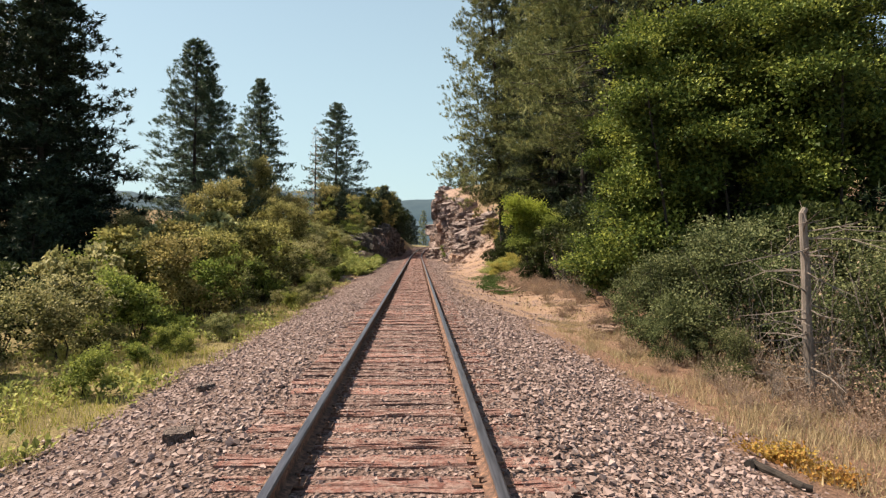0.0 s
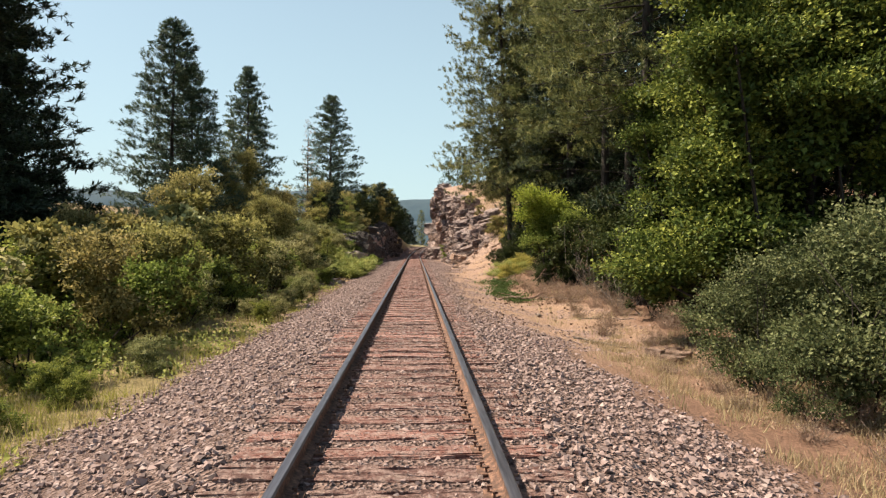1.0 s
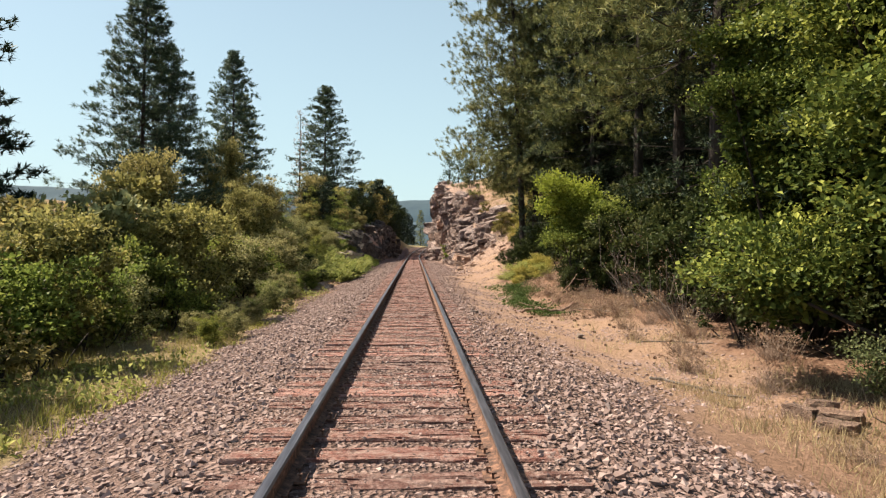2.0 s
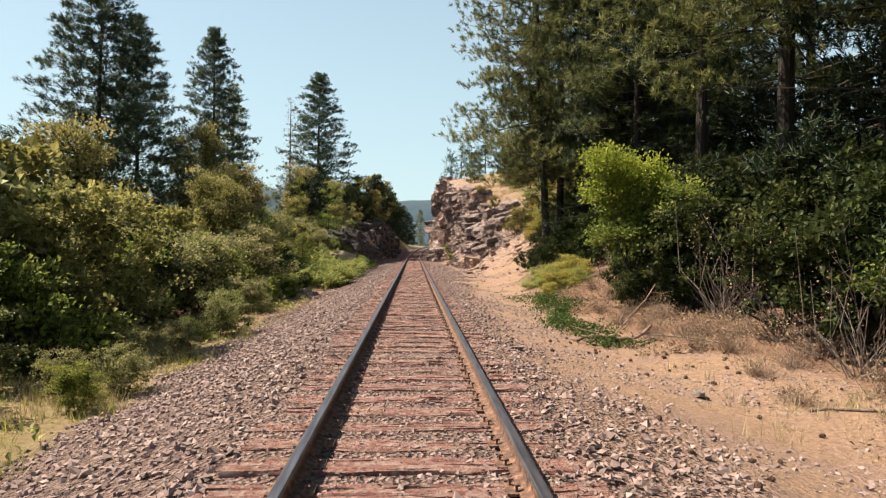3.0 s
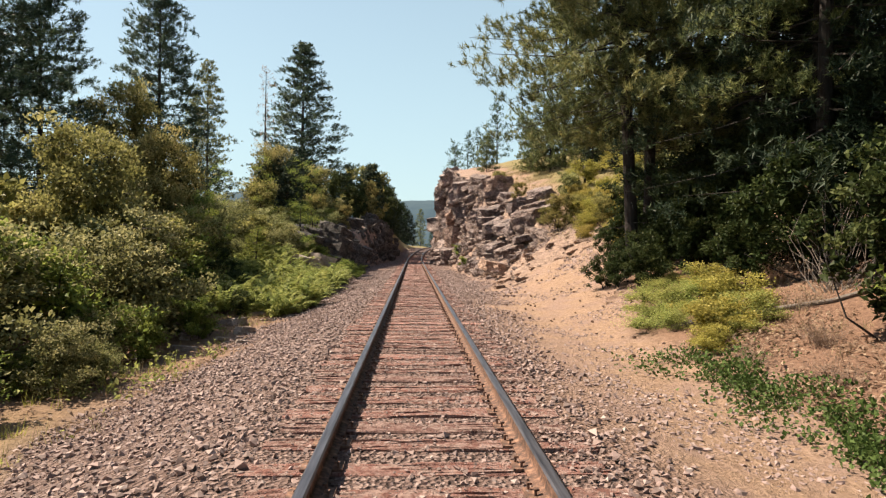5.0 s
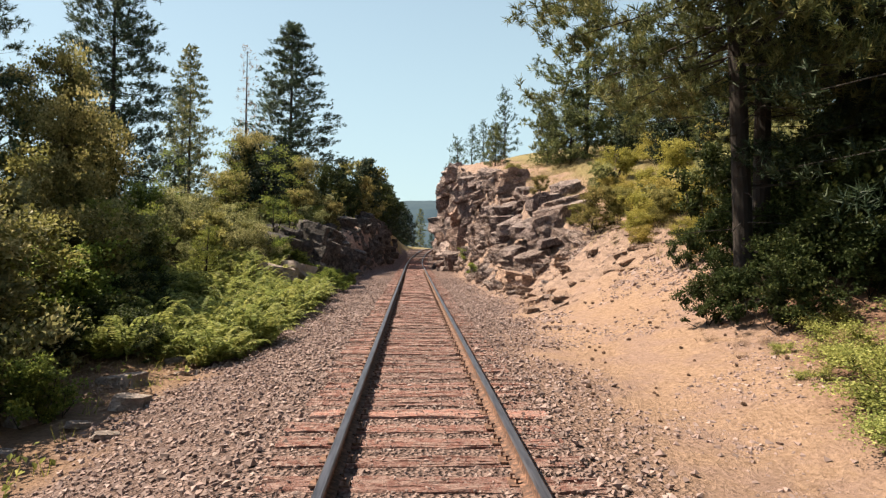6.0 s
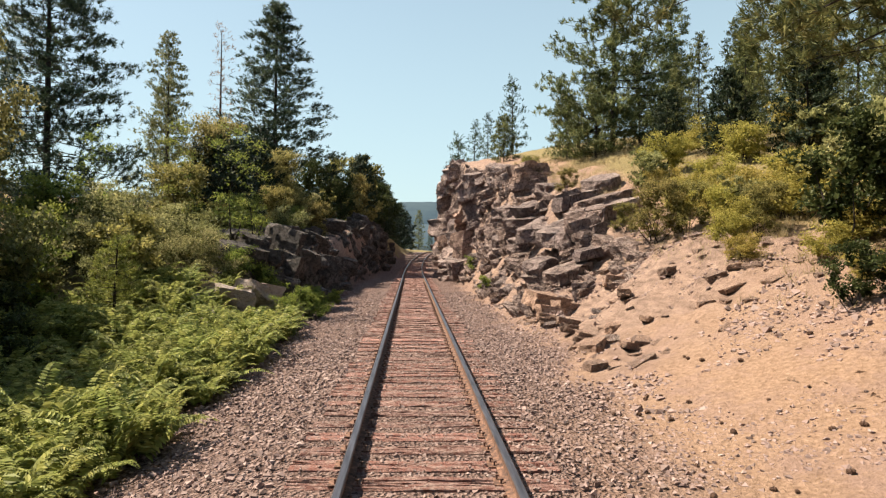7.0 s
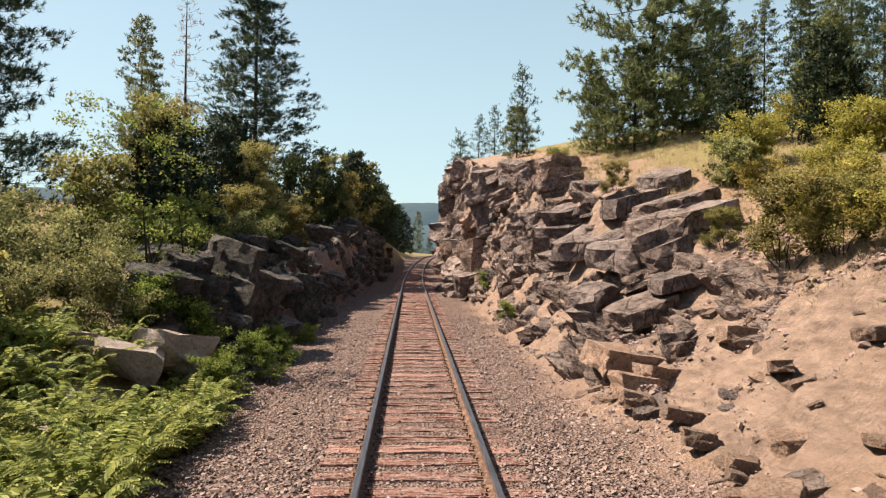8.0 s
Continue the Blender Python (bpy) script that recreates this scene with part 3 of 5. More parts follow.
def conifer(name, label, category, height, radius, bare, mat, seed, branches=90, tuft=0.42, per_branch=11, needles=13, droop=0.15, taper=0.8, width=0.02, gaps=0.12, dead=0, girth=0.0085, coarse=2.0):
    """A pine or fir at the origin: a trunk with whorled limbs, each set with tufts of needles."""
    rng = np.random.default_rng(seed)
    tree = tagged(new(name), label, category)
    bm = bmesh.new()
    lean = rng.uniform(-0.25, 0.25, 2)
    limb(bm, [(lean[0] * t * t, lean[1] * t * t, height * t) for t in np.linspace(-0.03, 0.985, 9)], girth * height + 0.03, 0.02, 12)
    at, along, size, wide, tone, face = [], [], [], [], [], []
    for k in range(branches):
        t = bare + (1 - bare) * (k + rng.random()) / branches
        h = (t - bare) / (1 - bare)
        reach = radius * ((1 - h) ** taper) * min(1.0, 0.75 + h * 2.0) * rng.uniform(0.66, 1.12) + 0.25
        if rng.random() < gaps:
            reach *= 0.45
        ang = k * 2.399 + rng.uniform(-0.5, 0.5)
        out = np.array((math.cos(ang), math.sin(ang), 0.0))
        lift = 0.55 * h - droop + rng.uniform(-0.12, 0.12)
        root = np.array((lean[0] * t * t, lean[1] * t * t, height * t))
        tip = root + out * reach + np.array((0, 0, reach * lift))
        midp = root + out * reach * 0.55 + np.array((0, 0, reach * (lift * 0.4 - 0.06)))
        limb(bm, [root, midp, tip], 0.006 * reach + 0.010, 0.005, 3)
        m = max(3, int(per_branch * (0.4 + reach / radius)))
        side = np.cross(out, (0, 0, 1))
        plates = max(2, m // 6)
        s = np.append(rng.uniform(0.12, 1.0, plates - 1) ** 0.7, 1.0)
        spot = root + (midp - root) * np.clip(s * 2, 0, 1)[:, None] + (tip - midp) * np.clip(s * 2 - 1, 0, 1)[:, None]
        spot = spot + side * (np.clip(rng.normal(size=(plates, 1)), -1.6, 1.6) * reach * 0.17 * s[:, None]) + np.array((0, 0, 0.10)) * rng.normal(size=(plates, 1))
        which = rng.integers(plates, size=m)
        shades = rng.random(plates) * 0.55
        base = spot[which] + rng.normal(size=(m, 3)) * np.array((1, 1, 0.5)) * (0.50 * tuft + 0.035 * reach)
        heading = unit(out * 0.6 + side * rng.normal(size=(m, 1)) * 0.5 + np.array((0, 0, 0.8)) + rng.normal(size=(m, 3)) * 0.25)
        fine = t < coarse
        count = needles if fine else max(4, needles // 3)
        if not fine:
            base, heading = base[: max(3, m // 2)], heading[: max(3, m // 2)]
        for p, hd, shade in zip(base, heading, shades[which]):
            # a brush of needles that fan out from the end of its twig
            fan = unit(hd * 0.5 + rng.normal(size=(count, 3)) * 0.65)
            at.append(p + hd * rng.uniform(-0.45, 0.25, (count, 1)) * tuft + fan * tuft * 0.08)
            along.append(fan)
            size.append(rng.uniform(0.6, 1.05, count) * tuft * (0.9 if fine else 1.4))
            wide.append(np.full(count, 1.0 if fine else 2.6))
            tone.append(np.full(count, shade + rng.random() * 0.45))
            face.append(np.tile(out * 0.5 + hd * 0.4 + np.array((0, 0, 0.7)), (count, 1)))
    for k in range(dead):
        z, ang, reach = height * rng.uniform(0.03, bare + 0.12), rng.uniform(0, 6.283), rng.uniform(0.8, 2.6)
        root = np.array((0, 0, z))
        out = np.array((math.cos(ang), math.sin(ang), rng.uniform(-0.35, 0.2)))
        limb(bm, [root, root + out * reach * 0.5, root + out * reach + rng.normal(size=3) * 0.2], 0.014, 0.004, 4)
    part("trunk", bm, BARK, tree, "dark furrowed trunk with bare limbs")
    mesh_part("crown", blade_mesh("crown", np.concatenate(at), np.concatenate(along), np.concatenate(size), np.concatenate(wide)[:, None] * width * tuft / 0.42 * 1.6, mat, rng, np.concatenate(tone), np.concatenate(face)), tree, "crown of needle tufts with gaps")
    return tree


def leafy(name, label, category, lobes, leaves, leaf, mat, seed, stems=7, stem_r=0.03, bark=None, crown_label="crown of small leaves", clump=0.14, spray=42, core=0.12):
    """A shrub or broad-leaved tree at the origin: stems that reach into lobes (x, y, z, rx, ry, rz), and leaves in sprays."""
    rng = np.random.default_rng(seed)
    plant = tagged(new(name), label, category)
    bm = bmesh.new()
    lobes = np.array(lobes, float)
    vol = (lobes[:, 3] * lobes[:, 4] * lobes[:, 5]) ** 0.67
    sprays = max(24, leaves // spray)
    pick = rng.choice(len(lobes), sprays, p=vol / vol.sum())
    d = unit(rng.normal(size=(sprays, 3)))
    d[:, 2] = np.where(d[:, 2] < -0.3, -d[:, 2] * 0.4, d[:, 2])
    r = rng.uniform(0.45, 1.05, (sprays, 1)) ** 0.6 * (1 + 0.25 * rng.normal(size=(sprays, 1)) * 0.6)
    leader = rng.random((sprays, 1)) < 0.16
    r = np.where(leader, r * rng.uniform(1.15, 1.7, (sprays, 1)), r)
    d = np.where(leader, unit(d + np.array((0, 0, 0.5))), d)
    centre = lobes[pick, :3] + d * lobes[pick, 3:] * r
    centre[:, 2] = np.maximum(centre[:, 2], 0.05)
    for k in range(stems):
        c = lobes[k % len(lobes)]
        end = c[:3] + rng.normal(size=3) * c[3:] * 0.45
        start = np.array((rng.normal() * 0.12, rng.normal() * 0.12, -0.15))
        mid = start * 0.5 + end * 0.5 + rng.normal(size=3) * 0.1 * np.linalg.norm(end)
        mid[2] = max(mid[2], 0.1)
        limb(bm, [start, mid, end], stem_r, stem_r * 0.3, 5)
    for k in range(0, sprays, 3):
        c = lobes[pick[k]]
        limb(bm, [c[:3] + (centre[k] - c[:3]) * 0.1, c[:3] * 0.45 + centre[k] * 0.55 + rng.normal(size=3) * 0.05, centre[k]], stem_r * 0.35, stem_r * 0.12, 3)
    per = max(1, leaves // sprays)
    at = np.repeat(centre, per, 0) + rng.normal(size=(sprays * per, 3)) * clump * np.array((1, 1, 0.6))
    along = np.repeat(d + np.array((0, 0, 0.15)), per, 0) + rng.normal(size=(sprays * per, 3)) * 0.8
    long = leaf * rng.uniform(0.6, 1.25, len(at))
    face = np.repeat(d * 0.4 + np.array((0, 0, 0.9)), per, 0)
    # sprays that point up are toned lighter, as if lit from above
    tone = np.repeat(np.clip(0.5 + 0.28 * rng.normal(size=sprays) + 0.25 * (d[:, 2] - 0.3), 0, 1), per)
    if core:
        # large leaves in the heart of each lobe, toned dark to imitate inner shade
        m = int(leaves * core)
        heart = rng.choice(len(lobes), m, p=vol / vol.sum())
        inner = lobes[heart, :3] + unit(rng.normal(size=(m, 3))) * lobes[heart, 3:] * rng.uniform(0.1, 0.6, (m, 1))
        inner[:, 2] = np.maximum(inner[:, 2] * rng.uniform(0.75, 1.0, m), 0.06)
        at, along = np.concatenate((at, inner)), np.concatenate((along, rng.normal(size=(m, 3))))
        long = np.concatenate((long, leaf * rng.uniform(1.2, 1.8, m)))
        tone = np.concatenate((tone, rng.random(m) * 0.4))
        face = np.concatenate((face, np.tile((0.0, 0.0, 1.0), (m, 1))))
    tagged(part("stem", bm, bark or BARK, plant), kind="stuff")
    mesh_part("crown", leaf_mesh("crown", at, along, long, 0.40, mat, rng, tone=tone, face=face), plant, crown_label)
    return plant


def lobes(height, radius, count, seed, low=0.15):
    """Uneven lobes for a crown: wider in the middle, with gaps between them."""
    rng = np.random.default_rng(seed)
    out = []
    for k in range(count):
        h = low + (1 - low) * (k + 0.5) / count
        wide = radius * (1.0 - 0.75 * max(0, h - 0.45) ** 1.2 - 0.5 * max(0, 0.3 - h))
        ang, r = k * 2.4 + rng.uniform(-0.9, 0.9), wide * rng.uniform(0.25, 0.95)
        b = radius * rng.uniform(0.22, 0.48)
        out.append((r * math.cos(ang), r * math.sin(ang), height * h * 0.92, b, b, b * rng.uniform(0.55, 0.85)))
    return out


def put(ob, x, y, turn=0.0, size=1.0, sink=0.05, tall=1.0):
    ob.scale = (size, size, size * tall)
    ob.matrix_basis = pose(x, y, ground_z(x, y) - sink, 0, 0, turn) @ Matrix.Diagonal((size, size, size * tall, 1))
    return ob


def again(ob, x, y, turn=0.0, size=1.0, sink=0.05, tall=1.0, label=""):
    c = copy_thing(ob, Matrix.Identity(4))
    put(c, x, y, turn, size, sink, tall)
    return tagged(c, label) if label else c


# ---- conifers
def build_conifers():
    tall = conifer("pine_tree", "tall ponderosa pine with dark green drooping needle tufts", "pine tree", 22, 4.6, 0.07, PINE, 11, branches=150, tuft=0.32, per_branch=28, needles=14, width=0.020, droop=0.2, taper=0.62)
    broad = conifer("pine_tree", "broad mature pine with olive green sunlit needles", "pine tree", 25, 4.7, 0.18, PINE_WARM, 12, branches=170, tuft=0.25, per_branch=44, needles=26, width=0.0135, droop=0.20, taper=0.55, dead=50, girth=0.0072)
    high = conifer("pine_tree", "tall pine with olive needles above a bare dark trunk", "pine tree", 26, 5.2, 0.25, PINE_WARM, 26, branches=150, tuft=0.25, per_branch=40, needles=20, width=0.017, droop=0.12, taper=0.5, dead=60)
    stand = conifer("pine_tree", "tall dark pine of a dense stand, dead limbs below", "pine tree", 23, 5.0, 0.09, PINE_SHADED, 20, branches=130, tuft=0.27, per_branch=25, needles=17, width=0.0165, droop=0.25, taper=0.5, dead=22)
    cone = conifer("fir_tree", "cone-shaped dark green fir with dense branches", "fir tree", 18, 4.4, 0.04, PINE, 13, branches=200, tuft=0.28, per_branch=30, needles=18, width=0.019, droop=0.10, taper=0.8, gaps=0.12)
    shade = conifer("pine_tree", "dense almost black pine in shade with branches to the ground", "pine tree", 22, 4.8, 0.02, PINE_SHADED, 27, branches=210, tuft=0.36, per_branch=30, needles=13, width=0.032, droop=0.16, taper=0.6, gaps=0.08)
    slim = conifer("pine_tree", "slim young pine with open branches and thin needles", "pine tree", 9, 1.7, 0.12, PINE, 14, branches=60, tuft=0.34, per_branch=8, needles=11, droop=0.0, taper=0.7, gaps=0.25)
    young = conifer("pine_tree", "bushy young pine with olive needles down to the ground", "pine tree", 5, 1.7, 0.02, PINE_WARM, 15, branches=90, tuft=0.26, per_branch=14, needles=14, droop=-0.15, taper=0.8)
    young_dark = conifer("fir_tree", "young dark green fir with branches to the ground", "fir tree", 5, 1.6, 0.02, PINE_SHADED, 17, branches=90, tuft=0.26, per_branch=13, needles=8, width=0.038, droop=0.0, taper=0.75)
    put(young_dark, -5.4, 96.5, 0, 1.35)
    bright = conifer("fir_tree", "small bright green fir among ferns", "fir tree", 2.6, 0.85, 0.03, LEAF, 24, branches=60, tuft=0.15, per_branch=12, needles=12, droop=0.0, taper=0.8)
    put(bright, -7.9, 45.2, 40, 1.0)
    again(bright, -6.6, 49.0, 140, 0.7)
    sparse = conifer("dying_pine", "nearly bare dying pine with rusty thin needles", "pine tree", 13, 1.5, 0.15, LEAF_DRY, 16, branches=60, tuft=0.3, per_branch=3, needles=6, droop=0.1, taper=0.6, gaps=0.4)
    tall_far = conifer("pine_tree", "tall pine with dark green needles in the distance", "pine tree", 22, 4.6, 0.05, PINE_WARM, 18, branches=130, tuft=0.42, per_branch=20, needles=9, width=0.030, droop=0.2, taper=0.62)
    cone_far = conifer("fir_tree", "dark green fir standing on the rocky rise", "fir tree", 18, 4.6, 0.04, PINE, 19, branches=130, tuft=0.42, per_branch=20, needles=9, width=0.030, droop=0.12, taper=0.68)
    # beside the track on the left
    put(tall, -24.0, 31.0, 80, 0.95)
    put(stand, 15.0, 24.0, 0, 1.0)
    put(shade, -17.6, 26.5, 20, 1.0, 0.05, 0.72)
    again(shade, -22.0, 23.0, 140, 1.05, 0.05, 0.85)
    again(shade, -20.0, 31.0, 260, 0.9, 0.05, 0.8)
    put(cone, -17.8, 47.5, 0, 1.2, 0.05, 0.78)
    again(cone, -19.0, 55.5, 130, 0.95, 0.05, 0.85)
    again(cone, -16.6, 64.2, 65, 1.0, 0.05, 0.9)
    again(cone, -11.6, 87.8, 250, 1.35, 0.05, 0.72)
    put(sparse, -12.9, 77.3, 0, 0.98)
    put(slim, -5.6, 128.0, 120, 1.0)
    for x, y, turn, size in ((-4.6, 109.0, 80, 1.3), (-5.0, 118.0, 160, 1.5), (-7.6, 90.0, 20, 1.0), (-4.4, 134.0, 240, 1.6), (-13.5, 19.0, 15, 0.8), (-15.5, 23.0, 115, 1.1), (-12.8, 15.0, 215, 0.6), (-16.0, 27.5, 300, 1.1), (-14.4, 29.0, 30, 0.8), (-17.5, 19.5, 80, 1.2), (-8.4, 64.0, 70, 0.9), (-8.6, 70.0, 200, 1.0), (-9.2, 75.0, 250, 1.2), (-4.2, 142.0, 30, 1.5), (-3.0, 152.0, 90, 1.6), (-5.8, 148.0, 150, 1.8), (-1.5, 162.0, 150, 1.5), (-4.6, 125.0, 60, 1.5), (-9.6, 65.5, 335, 1.0), (11.6, 64.0, 45, 0.6), (12.8, 60.5, 135, 0.7), (14.0, 57.0, 225, 0.8)):
        again(young_dark, x, y, turn, size)
    # the dark stand on the right
    put(broad, 6.35, 41.0, 0, 0.95)
    broad.matrix_basis = broad.matrix_basis @ Matrix.Rotation(radians(-3), 4, "Y")
    for x, y, turn, size in ((7.15, 41.9, 70, 0.92), (9.4, 37.2, 250, 0.9), (9.4, 42.6, 160, 0.95)):
        again(broad, x, y, turn, size)
    for x, y, turn, size in ((11.4, 40.2, 90, 0.9), (12.9, 45.0, 300, 0.75), (14.4, 43.5, 10, 0.9)):
        again(stand, x, y, turn, size)
    for x, y, turn, size in ((8.9, 36.2, 45, 0.85), (9.3, 39.2, 135, 0.85), (11.5, 22.5, 210, 1.05), (13.2, 16.0, 20, 1.0), (14.0, 33.0, 310, 0.95), (11.8, 26.5, 30, 0.95), (15.5, 9.0, 60, 1.0), (16.5, 20.0, 100, 1.0), (17.5, 27.0, 180, 0.95), (12.5, 38.5, 260, 0.8)):
        again(stand, x, y, turn, size)
    again(stand, 10.4, 19.0, 330, 0.9)
    put(high, 7.6, 20.6, 30, 1.0)
    again(high, 8.9, 26.0, 100, 0.95)
    again(high, 9.9, 32.6, 200, 1.0)
    for x, y, turn, size in ((13.5, 11.5, 10, 0.5), (12.6, 19.5, 60, 0.55), (13.0, 24.5, 110, 0.5), (13.4, 29.5, 150, 0.55), (11.2, 33.5, 190, 0.45), (14.8, 37.0, 230, 0.5), (15.8, 14.5, 270, 0.6), (13.6, 5.5, 310, 0.5), (17.0, 32.0, 10, 0.6), (19.5, 41.0, 50, 0.6), (11.4, 38.4, 80, 0.42), (12.2, 41.6, 20, 0.5), (10.6, 43.0, 130, 0.36), (12.6, 43.4, 230, 0.4), (9.2, 34.8, 290, 0.38), (15.6, 47.0, 40, 0.45)):
        again(young_dark, x, y, turn, size * 2.2)
    # on the rocky rise
    put(tall_far, 20.0, 84.0, 130, 0.55)
    again(tall_far, 26.0, 78.0, 200, 0.5)
    put(cone_far, 23.5, 72.0, 15, 0.45)
    again(cone_far, 17.0, 76.0, 75, 0.36)
    for x, y, turn, size in ((15.0, 68.0, 30, 0.36), (18.5, 71.0, 90, 0.42), (21.5, 75.0, 150, 0.46), (19.5, 65.0, 210, 0.38), (24.5, 69.0, 280, 0.5), (14.6, 62.5, 45, 0.34), (17.2, 60.5, 165, 0.36), (20.5, 61.0, 255, 0.42), (17.5, 56.5, 16, 0.36), (23.0, 57.0, 100, 0.5), (15.8, 54.0, 130, 0.36), (18.6, 50.0, 70, 0.45), (15.2, 58.6, 195, 0.36), (13.2, 66.5, 285, 0.3), (26.0, 63.5, 346, 0.5), (30.0, 74.0, 85, 0.6)):
        again(tall_far if x < 22 or turn % 3 else cone_far, x, y, turn, size * (0.72 if x < 19 else 0.85))
    again(cone_far, 28.0, 66.0, 220, 0.5)
    again(cone_far, 33.0, 70.0, 320, 0.6)
    sunny = conifer("pine_tree", "spreading ponderosa pine with sunlit yellow-green tufts", "pine tree", 16, 4.8, 0.08, PINE_WARM, 25, branches=120, tuft=0.34, per_branch=28, needles=18, width=0.022, droop=0.08, taper=0.6, gaps=0.25)
    put(sunny, 11.7, 72.2, 40, 0.95)
    put(young, 10.2, 70.5, 0, 1.0)
    again(young, 9.3, 73.5, 60, 0.8)
    again(young, 14.0, 74.0, 110, 1.05)
    again(young, 16.5, 66.0, 210, 0.85)
    again(slim, 9.6, 97.0, 200, 0.85)
    again(slim, 8.0, 104.0, 280, 0.6)
    again(slim, 7.7, 142.0, 190, 1.55)
    again(slim, 7.9, 118.0, 20, 0.7)
    again(young, 6.9, 84.0, 44, 0.7)
    again(tall_far, -38.0, 134.0, 50, 1.0)
    again(tall_far, -26.0, 103.0, 150, 0.85)
    # by the far bend
    again(tall_far, 3.6, 362.0, 10, 1.0)
    again(tall_far, -4.5, 390.0, 90, 0.6)
    again(cone_far, 8.5, 330.0, 160, 0.5)


build_conifers()


# ---- broad-leaved trees and shrubs
def build_leafy():
    tree = leafy("broadleaf_tree", "tall broad-leaved tree with bright green sunlit foliage", "tree", [b for b in lobes(9.2, 3.1, 24, 121, 0.14) if b[2] > 4.5 or b[0] < -1.1], 74000, 0.098, LEAF_TREE, 21, stems=12, stem_r=0.07, clump=0.22, spray=120, core=0.3)
    put(tree, 7.9, 13.6, 0, 1.0)
    again(tree, 11.2, 13.0, 25, 1.05)
    again(tree, 8.6, 18.2, -30, 0.85)
    yellow = leafy("yellow_shrub", "upright shrub with yellow-green leaves on its crown", "shrub", lobes(3.9, 1.35, 8, 122, 0.74), 8000, 0.088, LEAF_LIME, 22, stems=5, stem_r=0.03, clump=0.15, core=0.08)
    put(yellow, 5.85, 28.1, 0, 1.0, 0.05, 1.08)
    green = leafy("green_shrub", "rounded shrub with fresh green leaves", "shrub", lobes(2.3, 1.25, 9, 123), 3600, 0.10, LEAF, 23, core=0.2)
    put(green, 6.9, 29.4, 0, 1.0)
    high = leafy("green_shrub", "tall shrub with bright green leaves above bare stems", "shrub", lobes(3.3, 1.25, 10, 136, 0.5), 7000, 0.085, LEAF, 46, stems=6, stem_r=0.018)
    put(high, 6.3, 28.5, 0, 1.0)
    again(high, 6.9, 27.6, 110, 0.95)
    olive = leafy("olive_shrub", "tall shrub with dusty olive leaves", "shrub", lobes(3.5, 1.4, 12, 124), 5000, 0.10, LEAF_OLIVE, 24, core=0.2)
    olive_far = leafy("olive_shrub", "tall shrub with dusty olive leaves behind the thicket", "shrub", lobes(3.5, 1.4, 12, 134), 2200, 0.17, LEAF_OLIVE, 44, core=0.2)
    willow_far = leafy("willow_shrub", "spreading shrub with grey-green leaves behind the thicket", "shrub", lobes(2.7, 1.7, 12, 135), 2200, 0.17, LEAF_WILLOW, 45, core=0.2)
    willow = leafy("willow_shrub", "spreading shrub with grey-green narrow leaves", "shrub", lobes(2.7, 1.7, 12, 125), 5200, 0.092, LEAF_WILLOW, 25, core=0.22)
    grey = leafy("grey_shrub", "straggling shrub with small dusty grey-green leaves", "shrub", lobes(2.9, 1.5, 14, 137, 0.12), 8500, 0.062, LEAF_GREY, 47, stems=16, stem_r=0.016, clump=0.13, spray=36, core=0.15)
    dark = leafy("dark_shrub", "dense shaded shrub with dark green leaves", "shrub", lobes(3.2, 1.4, 11, 126), 2300, 0.122, LEAF_SHADED, 30, core=0.35)
    dry = leafy("dry_bush", "leafless tangle of dry reddish twigs", "bush", ((0, 0, 0.4, 0.8, 0.8, 0.4), (0.4, 0.2, 0.5, 0.6, 0.6, 0.4)), 320, 0.05, LEAF_DRY, 26, stems=130, stem_r=0.007, bark=DRY_TWIG)
    brush = leafy("dead_brush", "tangle of bare bleached dead branches", "bush", lobes(2.6, 1.3, 10, 129), 160, 0.05, LEAF_DRY, 33, stems=44, stem_r=0.011, bark=WOOD_GREY)
    gold = leafy("gold_shrub", "low shrub with golden yellow dry leaves", "shrub", lobes(1.7, 1.3, 8, 127), 4200, 0.085, LEAF_YELLOW, 27, core=0.2)
    sapling = leafy("sapling", "slim young tree with sparse light green leaves", "tree", lobes(5.6, 0.8, 10, 128, 0.3), 900, 0.075, LEAF, 28, stems=3, stem_r=0.05)
    put(sapling, -6.1, 55.3, 0, 0.95)
    orange = leafy("orange_weed", "low weed with rusty orange and yellow leaves", "weed", ((0, 0, 0.12, 0.45, 0.4, 0.16), (0.4, 0.1, 0.15, 0.3, 0.3, 0.16)), 900, 0.07, LEAF_RUST, 29, stems=6, stem_r=0.008, clump=0.1)
    thicket = leafy("thicket_tree", "small bushy tree with dense olive green leaves", "tree", lobes(5.2, 2.3, 17, 130, 0.12), 15000, 0.10, LEAF_THICKET, 34, stems=9, stem_r=0.05, clump=0.18, spray=60, core=0.25)
    lush = leafy("low_bush", "low yellow-green leafy bush at the edge of sand", "bush", lobes(0.9, 0.75, 7, 133, 0.1), 4600, 0.042, LEAF_FERN, 35, stems=8, stem_r=0.01, clump=0.12)
    first = {id(o): True for o in (grey, olive, willow, dry, gold, dark, brush, thicket, lush, olive_far, willow_far)}

    def place(kind, x, y, turn, size, tall=1.0):
        if first.pop(id(kind), None):
            return put(kind, x, y, turn, size, 0.08, tall)
        return again(kind, x, y, turn, size, 0.08, tall)
    rng = np.random.default_rng(31)
